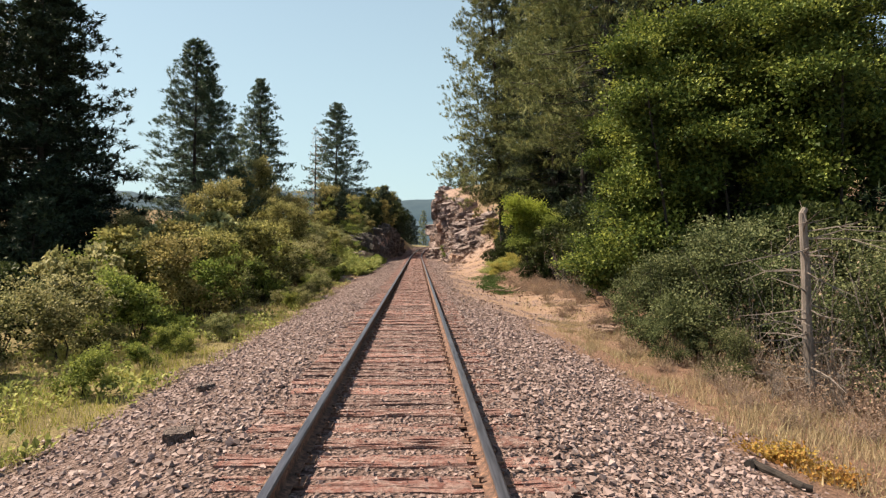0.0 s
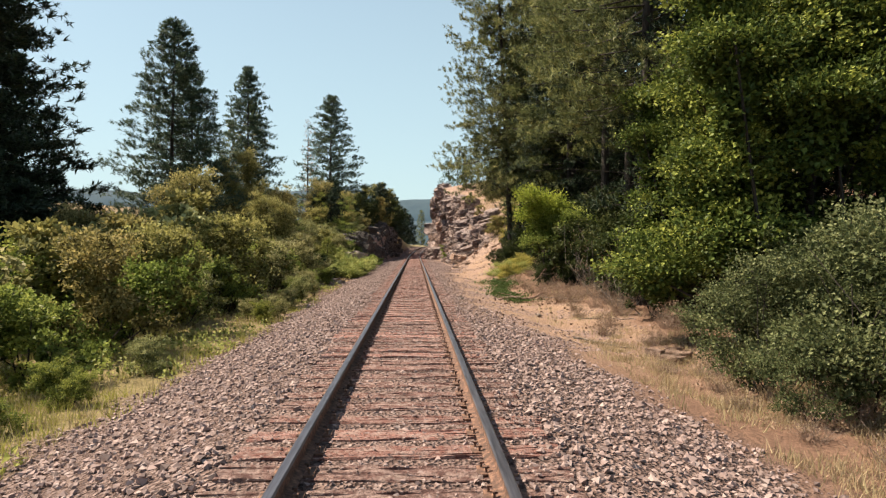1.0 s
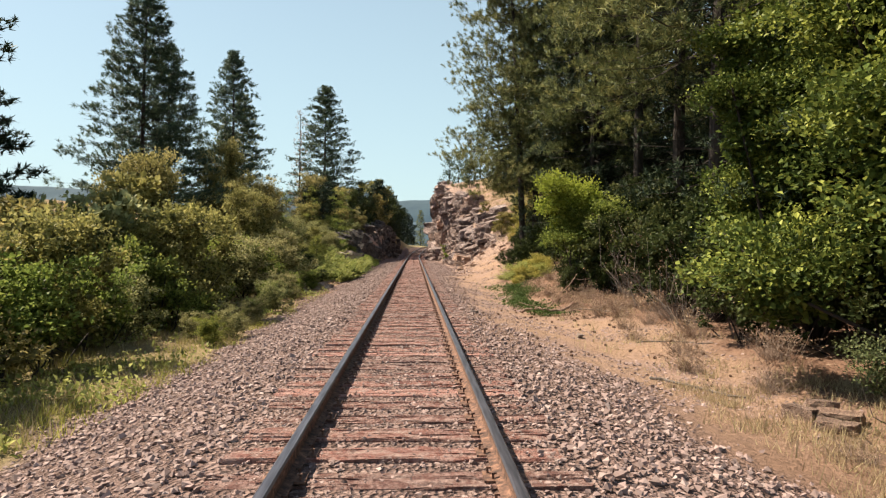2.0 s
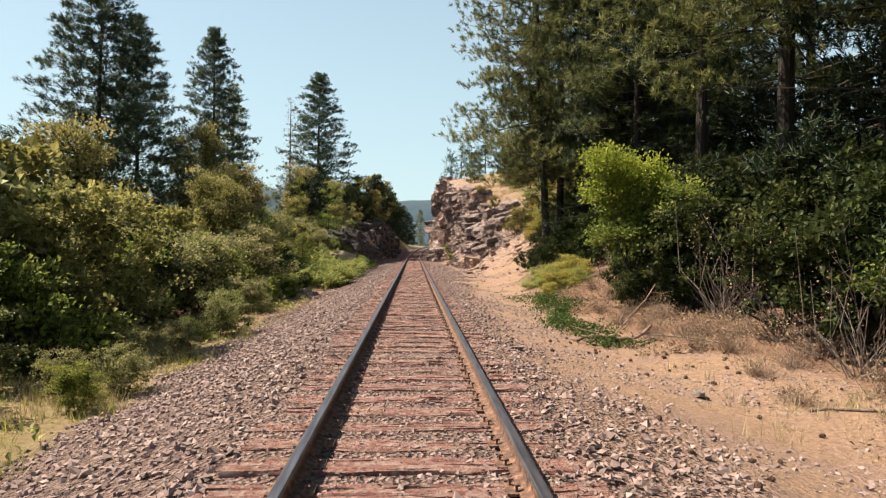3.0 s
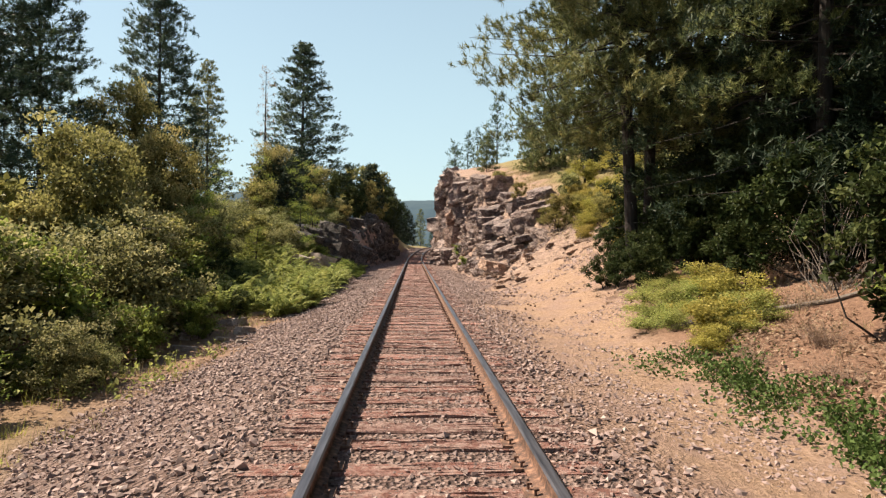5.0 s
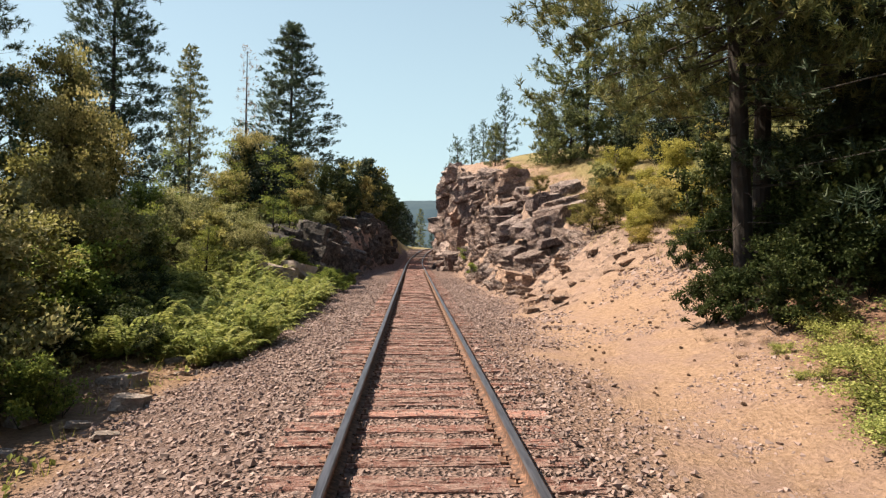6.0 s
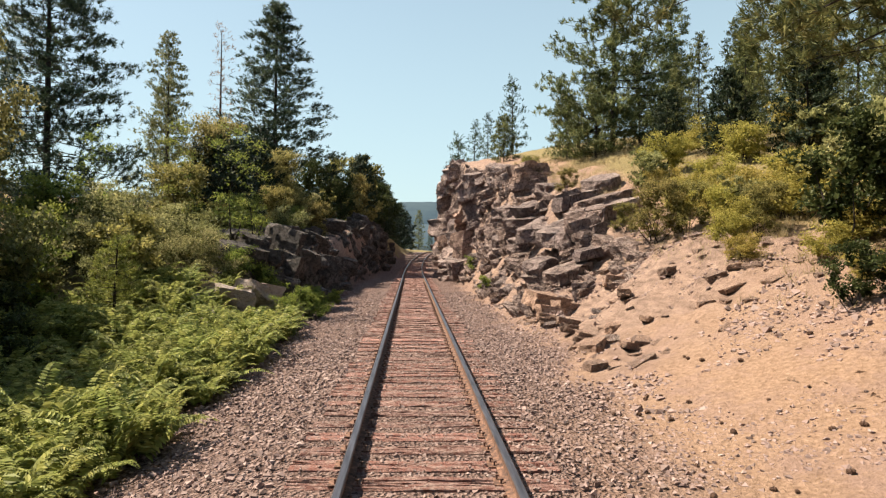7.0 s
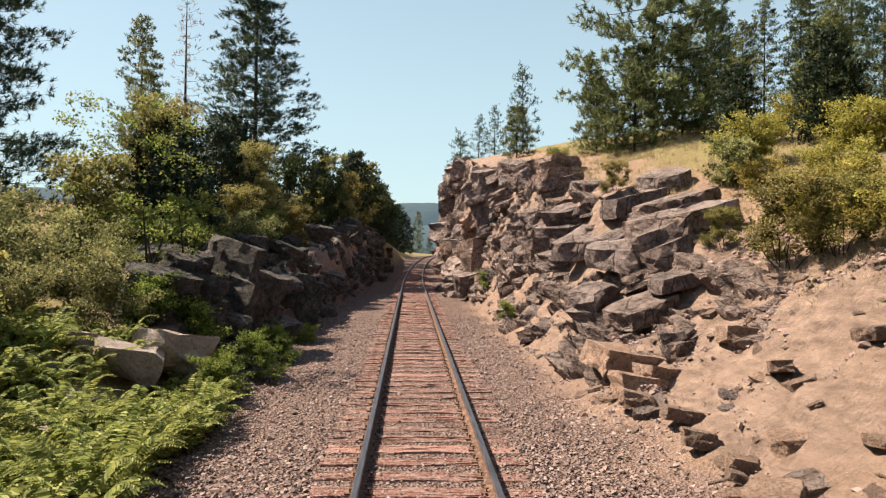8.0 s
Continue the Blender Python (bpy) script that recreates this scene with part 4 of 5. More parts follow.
    # the thicket along the left
    for y in np.arange(6.0, 47.0, 1.7):
        edge = float(np.interp(y, (5, 12, 20, 24, 33, 38, 47), (7.8, 6.8, 6.6, 7.2, 7.6, 7.0, 8.5)))
        for row in range(2):
            x = -(edge + row * 2.3 + rng.uniform(-0.5, 0.5))
            kind = (willow_far, olive_far, dark, green, olive_far)[int(rng.integers(5))] if row else (willow, green, olive, willow, dark)[int(rng.integers(5))]
            place(kind, x, y + rng.uniform(-0.6, 0.6), rng.uniform(0, 360), (rng.uniform(0.75, 1.0) + 0.15 * row + (0.2 if 22 < y < 36 else 0)) * (0.86 if y < 15 else 1.0), rng.uniform(0.85, 1.15))
    for y in np.arange(49.0, 84.0, 3.0):
        for row in range(2):
            place((olive_far, willow_far, olive_far, green)[int(rng.integers(4))], -(7.5 + row * 3.5 + rng.uniform(-1, 1)), y + rng.uniform(-1, 1), rng.uniform(0, 360), rng.uniform(0.7, 1.15) * (0.55 + 0.15 * row if y < 66 else 0.85))
    for x, y, size, tall in ((-6.9, 24.0, 0.6, 0.9), (-10.5, 31.0, 1.45, 1.15), (-9.0, 39.5, 1.25, 1.2), (-12.0, 24.0, 1.2, 0.9), (-9.5, 47.5, 1.2, 1.3), (-15.0, 56.0, 1.5, 1.4), (-10.0, 66.0, 1.4, 1.2), (-8.0, 72.0, 1.2, 1.1)):
        place(thicket if size > 1.1 else olive, x, y, rng.uniform(0, 360), size * (0.68 if size > 1.1 else 1.0), tall)
    for x, y, size in ((-5.0, 99.0, 1.6), (-4.9, 90.0, 1.0), (-6.6, 102.0, 1.7), (-7.5, 93.0, 1.3), (-4.4, 106.0, 1.5), (-4.2, 113.0, 1.5), (-4.6, 120.0, 1.6), (-5.5, 84.0, 1.0), (-6.8, 79.0, 1.2)):
        place(olive_far if rng.random() < 0.5 else dark, x, y, rng.uniform(0, 360), size, 1.3)
    for x, y, size in ((-8.5, 48.6, 0.8), (-9.6, 51.5, 0.8), (-11.6, 49.8, 1.1), (-11.0, 53.8, 1.0), (-6.4, 60.5, 0.7), (-7.6, 62.0, 0.9), (-6.2, 65.0, 0.7), (-12.0, 51.0, 1.2), (-7.4, 68.0, 0.9), (-5.6, 71.0, 0.7), (-9.0, 59.0, 1.0)):
        place((green, olive, willow)[int(rng.integers(3))], x, y, rng.uniform(0, 360), size)
    for x, y, size in ((-6.2, 53.6, 0.8), (-7.0, 52.4, 0.7), (-7.8, 54.0, 0.9), (-6.8, 55.6, 0.8), (-8.6, 52.0, 0.9), (-5.6, 56.4, 0.6), (-7.4, 50.6, 0.6), (-8.8, 49.8, 0.8), (-8.0, 56.5, 1.0), (-9.4, 54.2, 1.1), (-6.4, 50.4, 0.4), (-10.4, 57.0, 1.2)):
        place(willow, x, y, rng.uniform(0, 360), size * 0.72)
    for x, y, size in ((-5.6, 56.2, 0.85), (-8.4, 57.6, 0.95), (-9.9, 55.0, 0.8)):
        again(sapling, x, y, rng.uniform(0, 360), size)
    for x, y, size in ((-4.7, 55.0, 0.5), (-4.0, 54.0, 0.4), (-3.6, 52.8, 0.4), (-3.3, 54.8, 0.42), (-3.3, 56.8, 0.38), (-3.5, 51.2, 0.28), (-3.2, 59.6, 0.3), (-5.4, 54.2, 0.5), (-3.7, 58.0, 0.35), (3.1, 62.0, 0.3), (3.3, 70.0, 0.4)):
        place(green, x, y, rng.uniform(0, 360), size)
    for k in range(26):
        y = rng.uniform(2, 38)
        place((green, willow)[k % 2], -float(np.interp(y, (0, 10, 20, 24, 33, 40), (6.2, 5.4, 4.6, 5.2, 5.8, 5.6))) + rng.uniform(-0.6, 0.8), y, rng.uniform(0, 360), rng.uniform(0.22, 0.45))
    put(orange, 4.0, 2.45, 0, 0.6)
    again(orange, 4.35, 1.95, 90, 0.55)
    for x, y, size in ((5.1, 33.2, 0.5), (5.9, 34.3, 0.55), (4.6, 32.6, 0.35), (6.4, 36.0, 0.5)):
        place(gold, x, y, rng.uniform(0, 360), size, 0.8)
    for x, y, size in ((4.5, 34.6, 0.75), (5.0, 35.4, 0.9), (5.5, 36.2, 0.9), (5.0, 34.4, 0.6), (5.8, 37.2, 0.7), (5.9, 35.2, 0.9), (6.2, 38.4, 0.6), (6.6, 36.8, 0.8), (6.7, 39.6, 0.5), (5.3, 33.2, 0.7), (4.9, 36.6, 0.35), (5.3, 37.9, 0.3), (6.0, 33.6, 0.8)):
        place(lush, x, y, rng.uniform(0, 360), size * 1.1, 0.62)
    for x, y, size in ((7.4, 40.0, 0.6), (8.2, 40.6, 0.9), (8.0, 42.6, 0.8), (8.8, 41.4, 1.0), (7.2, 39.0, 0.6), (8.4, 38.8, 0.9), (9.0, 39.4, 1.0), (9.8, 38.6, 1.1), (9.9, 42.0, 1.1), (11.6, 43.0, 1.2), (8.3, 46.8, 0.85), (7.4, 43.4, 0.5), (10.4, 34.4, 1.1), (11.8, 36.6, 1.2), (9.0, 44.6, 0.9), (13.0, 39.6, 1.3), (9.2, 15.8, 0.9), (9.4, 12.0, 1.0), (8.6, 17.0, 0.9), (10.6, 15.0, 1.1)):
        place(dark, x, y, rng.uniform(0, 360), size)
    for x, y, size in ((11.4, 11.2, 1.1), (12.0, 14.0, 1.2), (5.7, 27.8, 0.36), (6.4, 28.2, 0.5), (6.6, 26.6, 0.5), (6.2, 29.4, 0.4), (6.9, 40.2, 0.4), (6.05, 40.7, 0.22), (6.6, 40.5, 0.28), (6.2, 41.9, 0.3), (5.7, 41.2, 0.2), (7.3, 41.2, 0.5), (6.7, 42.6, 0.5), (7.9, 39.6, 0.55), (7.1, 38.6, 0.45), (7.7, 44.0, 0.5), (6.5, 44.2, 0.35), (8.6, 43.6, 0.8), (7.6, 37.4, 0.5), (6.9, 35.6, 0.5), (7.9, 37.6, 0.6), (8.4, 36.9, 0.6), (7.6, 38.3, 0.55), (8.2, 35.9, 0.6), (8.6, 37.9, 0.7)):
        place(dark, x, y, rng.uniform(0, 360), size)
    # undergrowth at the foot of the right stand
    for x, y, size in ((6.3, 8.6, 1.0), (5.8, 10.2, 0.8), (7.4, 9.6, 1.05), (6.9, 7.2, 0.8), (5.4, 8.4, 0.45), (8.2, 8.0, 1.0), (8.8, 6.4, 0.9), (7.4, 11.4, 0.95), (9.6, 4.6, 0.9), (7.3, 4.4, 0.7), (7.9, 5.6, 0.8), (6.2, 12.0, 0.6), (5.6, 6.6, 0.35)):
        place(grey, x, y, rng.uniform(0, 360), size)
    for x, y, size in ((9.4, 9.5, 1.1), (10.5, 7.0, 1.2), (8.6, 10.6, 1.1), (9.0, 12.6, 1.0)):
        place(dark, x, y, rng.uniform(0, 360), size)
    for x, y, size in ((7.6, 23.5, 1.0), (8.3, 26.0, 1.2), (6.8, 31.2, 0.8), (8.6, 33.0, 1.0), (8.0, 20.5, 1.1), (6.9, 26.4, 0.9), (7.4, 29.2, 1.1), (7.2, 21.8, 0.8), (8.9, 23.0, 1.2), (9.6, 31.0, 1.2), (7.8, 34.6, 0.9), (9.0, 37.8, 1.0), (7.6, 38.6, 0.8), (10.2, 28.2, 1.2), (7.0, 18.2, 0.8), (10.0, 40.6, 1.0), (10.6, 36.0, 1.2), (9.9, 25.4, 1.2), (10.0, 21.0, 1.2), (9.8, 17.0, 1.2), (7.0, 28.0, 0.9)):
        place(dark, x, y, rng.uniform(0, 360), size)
    for x, y, size in ((6.2, 5.6, 0.7), (6.8, 16.6, 0.9), (6.4, 19.2, 0.8), (6.9, 21.5, 0.9), (6.3, 23.8, 0.8), (5.9, 26.0, 0.7), (6.6, 28.6, 0.7), (5.4, 11.4, 0.6), (5.6, 14.6, 0.6), (7.4, 35.2, 0.7), (5.3, 25.0, 0.6), (5.2, 6.6, 0.6), (5.7, 8.2, 0.7), (6.2, 6.9, 0.8), (7.1, 5.9, 0.9), (6.6, 4.9, 0.7), (5.6, 4.4, 0.5), (5.0, 4.9, 0.5), (5.2, 5.7, 0.6), (5.9, 5.0, 0.8), (6.4, 4.2, 0.8), (5.6, 3.4, 0.6), (5.1, 3.9, 0.45), (6.3, 3.2, 0.8), (5.8, 2.4, 0.6), (4.9, 7.6, 0.45), (4.8, 9.0, 0.4), (5.0, 10.2, 0.5), (7.0, 3.8, 0.9), (4.7, 11.6, 0.4)):
        place(dry, x, y, rng.uniform(0, 360), size)
    for x, y, size in ((5.0, 16.2, 0.6), (5.6, 17.6, 0.7), (5.4, 20.8, 0.6), (5.8, 22.4, 0.7), (6.3, 30.5, 0.6), (6.6, 33.4, 0.6), (5.0, 26.2, 0.6), (5.5, 27.0, 0.5), (4.9, 24.0, 0.5), (5.7, 24.2, 0.7), (5.1, 28.0, 0.5), (5.9, 29.6, 0.6), (5.2, 30.2, 0.5), (4.8, 31.4, 0.4), (6.0, 31.8, 0.6), (5.4, 22.9, 0.5), (6.1, 21.0, 0.6), (5.1, 19.4, 0.5)):
        place(dry, x, y, rng.uniform(0, 360), size)
    for x, y, size in ((6.9, 22.6, 1.0), (7.1, 25.2, 1.1), (6.7, 20.2, 0.9), (7.2, 27.6, 1.0), (7.3, 18.6, 1.0), (7.9, 30.4, 1.1), (6.1, 4.5, 0.5), (6.5, 5.5, 0.6), (5.6, 5.3, 0.4), (6.7, 4.0, 0.6), (7.2, 5.2, 0.9), (7.9, 6.6, 1.0), (7.4, 33.6, 0.9), (6.4, 7.2, 0.9), (6.9, 6.0, 1.0), (7.5, 7.4, 1.1)):
        place(brush, x, y, rng.uniform(0, 360), size)
    for x, y, size in ((7.3, 41.0, 0.4), (7.7, 41.8, 0.45), (8.1, 41.2, 0.5), (7.0, 40.2, 0.28)):
        place(green, x, y, rng.uniform(0, 360), size)
    # sprigs and dry weeds on the sand below them
    for x, y, size in ((5.2, 40.1, 0.34), (5.45, 39.6, 0.36), (5.9, 39.2, 0.5), (5.75, 38.5, 0.4)):
        place(dark, x, y, rng.uniform(0, 360), size)
    for x, y, size in ((4.85, 39.2, 0.2), (5.0, 38.6, 0.26), (5.3, 38.3, 0.3), (4.75, 38.1, 0.2), (5.5, 37.6, 0.3)):
        place(dry, x, y, rng.uniform(0, 360), size)
    # dark low growth before the ferns
    for x, y, size in ((-5.7, 41.6, 0.42), (-5.0, 41.3, 0.32), (-6.4, 42.2, 0.5), (-5.9, 43.4, 0.45), (-6.9, 43.8, 0.55), (-7.4, 42.6, 0.6), (-6.6, 40.9, 0.5), (-4.5, 41.4, 0.24), (-6.6, 45.0, 0.5), (-7.4, 46.2, 0.6)):
        place(dark, x, y, rng.uniform(0, 360), size, 0.8)
    # bushes on the rise
    for x, y, size in ((9.2, 50.5, 0.9), (10.6, 52.0, 1.0), (11.8, 54.5, 1.0), (10.3, 56.5, 0.9), (12.5, 58.5, 1.1), (8.4, 47.0, 0.7), (13.8, 53.5, 1.1), (8.9, 55.0, 1.0), (10.0, 60.0, 1.1), (9.0, 57.6, 0.8), (12.0, 50.5, 1.2), (14.8, 59.0, 1.3), (12.8, 62.0, 1.1), (8.8, 44.6, 0.8), (10.4, 46.5, 0.9), (12.2, 47.0, 1.0), (13.6, 44.6, 1.1), (6.7, 47.9, 0.5), (7.3, 49.4, 0.6), (7.6, 46.4, 0.6), (7.2, 44.8, 0.45), (6.9, 42.4, 0.4)):
        place(gold, x, y, rng.uniform(0, 360), size * (0.68 if x < 9.5 else 0.78))
    for x, y, size in ((7.6, 52.4, 1.0), (8.3, 51.4, 1.05), (8.8, 53.2, 1.1), (7.9, 50.4, 0.8), (9.3, 51.8, 1.2), (8.2, 54.4, 0.9), (9.6, 49.8, 1.1)):
        place(olive if x < 7.8 else gold, x, y, rng.uniform(0, 360), size * (0.5 if x < 7.8 else 0.62), 1.0)
    for x, y, size in ((6.7, 55.0, 0.4), (6.8, 52.8, 0.78), (8.6, 51.2, 0.6), (7.9, 49.2, 0.6), (9.6, 47.4, 0.9), (11.0, 49.0, 1.0), (8.8, 58.5, 0.7), (13.0, 50.0, 1.0), (14.5, 56.0, 0.9), (6.0, 68.0, 0.6), (6.4, 61.5, 0.45)):
        place(olive if x < 8 else willow_far, x, y, rng.uniform(0, 360), size * (0.75 if x < 9.5 else 0.85))


build_leafy()


# ---- rocks
def rock_mesh(seed, flat, layers, mat=None, splits=7):
    """A joint-bounded block: a box with its corners split off, or a pile of such layers, roughened."""
    rng = np.random.default_rng(seed)
    bm = bmesh.new()
    z = 0.0
    for k in range(layers):
        one = bmesh.new()
        thick = flat * (1.0 if layers == 1 else rng.uniform(0.7, 1.3))
        shrink = 1.0 if k == 0 else rng.uniform(0.7, 1.0)
        bmesh.ops.create_cube(one, size=1.0, matrix=Matrix.Diagonal((1.25 * shrink, 0.95 * shrink, thick, 1)))
        for _ in range(splits):
            n = Vector(rng.normal(size=3) * np.array((1, 1, 0.55))).normalized()
            far = max(v.co.dot(n) for v in one.verts)
            cut = bmesh.ops.bisect_plane(one, geom=list(one.verts) + list(one.edges) + list(one.faces), plane_co=n * far * rng.uniform(0.68, 0.92), plane_no=n, clear_outer=True)
            rim = [g for g in cut["geom_cut"] if isinstance(g, bmesh.types.BMEdge)]
            if rim:
                bmesh.ops.edgeloop_fill(one, edges=rim)
        bmesh.ops.triangulate(one, faces=list(one.faces))
        for _ in range(2):
            bmesh.ops.subdivide_edges(one, edges=[e for e in one.edges if e.calc_length() > 0.24], cuts=1, use_grid_fill=True)
            bmesh.ops.triangulate(one, faces=list(one.faces))
        shift = Vector((rng.uniform(-0.12, 0.12), rng.uniform(-0.12, 0.12), z + (thick / 2 if layers > 1 else 0) - (0.3 if layers > 1 else 0))) if layers > 1 else Vector()
        z += thick * 0.92
        for v in one.verts:
            q = v.co * 2.4 + Vector((seed, k, 0))
            v.co += v.co.normalized() * (0.10 * noise.noise(Vector((q.x, q.y, q.z * 2.2))) + 0.05 * noise.noise(q * 3.3)) + shift
        me = bpy.data.meshes.new("layer")
        one.to_mesh(me)
        one.free()
        bm.from_mesh(me)
        bpy.data.meshes.remove(me)
    me = bpy.data.meshes.new("rock")
    bm.to_mesh(me)
    bm.free()
    me.materials.append(mat or ROCK)
    return me


BLOCKS = [rock_mesh(40 + k, 0.55 + 0.05 * k, 1) for k in range(8)]
SLABS = [rock_mesh(60 + k, 0.24 + 0.02 * k, 1) for k in range(6)]
STACKS = [rock_mesh(80 + k, 0.34, 2 + k % 2) for k in range(7)]
BROWN = [rock_mesh(120 + k, 0.45 + 0.06 * k, 1, BROWN_ROCK) for k in range(5)]
BROWN_FLAT = [rock_mesh(130 + k, 0.26 + 0.04 * k, 1, BROWN_ROCK) for k in range(5)]
DARK = [rock_mesh(140 + k, 0.36 + 0.07 * k, 1 + (k > 3), SHADED_ROCK) for k in range(7)]
BOULDERS = [rock_mesh(150 + k, 0.66, 1, PALE_ROCK, 14) for k in range(4)]
PALE = [rock_mesh(100 + k, 0.3 + 0.08 * k, 1, PALE_ROCK) for k in range(4)]
ROCK_RNG = np.random.default_rng(51)


def rock(parent, kinds, x, y, size, dip, turn, lift=0.0, wild=1.0):
    rng = ROCK_RNG
    ob = mesh_part("rock", kinds[int(rng.integers(len(kinds)))], parent)
    sx, sy, sz = (size * rng.uniform(1 - 0.3 * wild, 1 + 0.5 * wild) for _ in range(3))
    ob.matrix_basis = pose(x, y, ground_z(x, y) + lift, rng.uniform(-14, 14) * wild, dip + rng.uniform(-12, 12) * wild, turn + rng.uniform(-40, 40) * wild) @ Matrix.Diagonal((sx, sy, min(sz, size * 1.1), 1))
    return ob


def cells(a, b, seed):
    """Broken blocks: for each place the block's own number, its slant and the distance to the nearest joint."""
    i0, j0 = np.floor(a), np.floor(b)
    best, second = np.full(a.shape, 9.0), np.full(a.shape, 9.0)
    number, pa, pb = np.zeros(a.shape), np.zeros(a.shape), np.zeros(a.shape)
    for di in (-1, 0, 1):
        for dj in (-1, 0, 1):
            i, j = i0 + di, j0 + dj
            ca, cb = i + lattice(i + seed, j), j + lattice(i, j + seed + 7)
            d = np.hypot(a - ca, b - cb)
            nearer = d < best
            second = np.where(nearer, best, np.minimum(second, d))
            number = np.where(nearer, lattice(i * 1.7 + seed, j * 2.3), number)
            pa, pb = np.where(nearer, a - ca, pa), np.where(nearer, b - cb, pb)
            best = np.where(nearer, d, best)
    return number, pa, pb, second - best


def bedrock(parent, side, y0, y1, step, foot, brow, big, seed, mat):
    ys = np.arange(y0, y1, step)
    ts = np.linspace(-0.12, 1.3, int(7.5 / step))
    gy, gt = np.meshgrid(ys, ts, indexing="ij")
    f, b = np.interp(gy, Y, foot), np.interp(gy, Y, brow)
    u = f + (b - f) * gt
    x = track_x(gy) + side * u
    z = land(x, gy)[0]
    warp = fbm(gy * 0.8, gt * 3 + seed, 3)
    rise = np.hypot(b - f, np.maximum(np.interp(gy, Y, BROW_R_Z if side > 0 else BROW_L_Z), 0.5))
    n1, a1, b1, e1 = cells(gy / (big * 1.25) + warp, gt * rise / (big * 0.7) + gy * 0.25 + warp, seed)
    n2, _, b2, e2 = cells(gy / (big * 0.5) + warp * 2, gt * rise / (big * 0.27) + gy * 0.4, seed + 3)
    push = big * (0.42 * (n1 - 0.4) + 0.35 * a1 * (n2 * 0.4 + n1 - 0.7) - 0.26 * b1 + 0.16 * (n2 - 0.5) - 0.12 * b2)
    push = push - big * 0.48 * (1 - smooth(0.0, 0.10, e1)) - big * 0.16 * (1 - smooth(0.0, 0.12, e2))
    fade = smooth(-0.1, 0.08, gt) * (1 - smooth(1.0, 1.28, gt)) * smooth(y0, y0 + 7, gy + 2 * warp)
    push = push * fade - 0.25 * (1 - fade)
    x, z, gy = x - side * push * 0.75, z + push * 0.65 - 0.03, gy + 0.25 * push * (n1 - 0.5)
    nx = len(ts)
    i = (np.arange(len(ys) - 1)[:, None] * nx + np.arange(nx - 1)).ravel()
    faces = np.stack((i, i + 1, i + nx + 1, i + nx), 1)
    if side > 0:
        faces = faces[:, ::-1]
    me = mesh_from("bedrock", np.stack((x, gy, z), -1).reshape(-1, 3), faces.ravel(), np.full(len(faces), 4), mat)
    mesh_part("bedrock", me, parent)


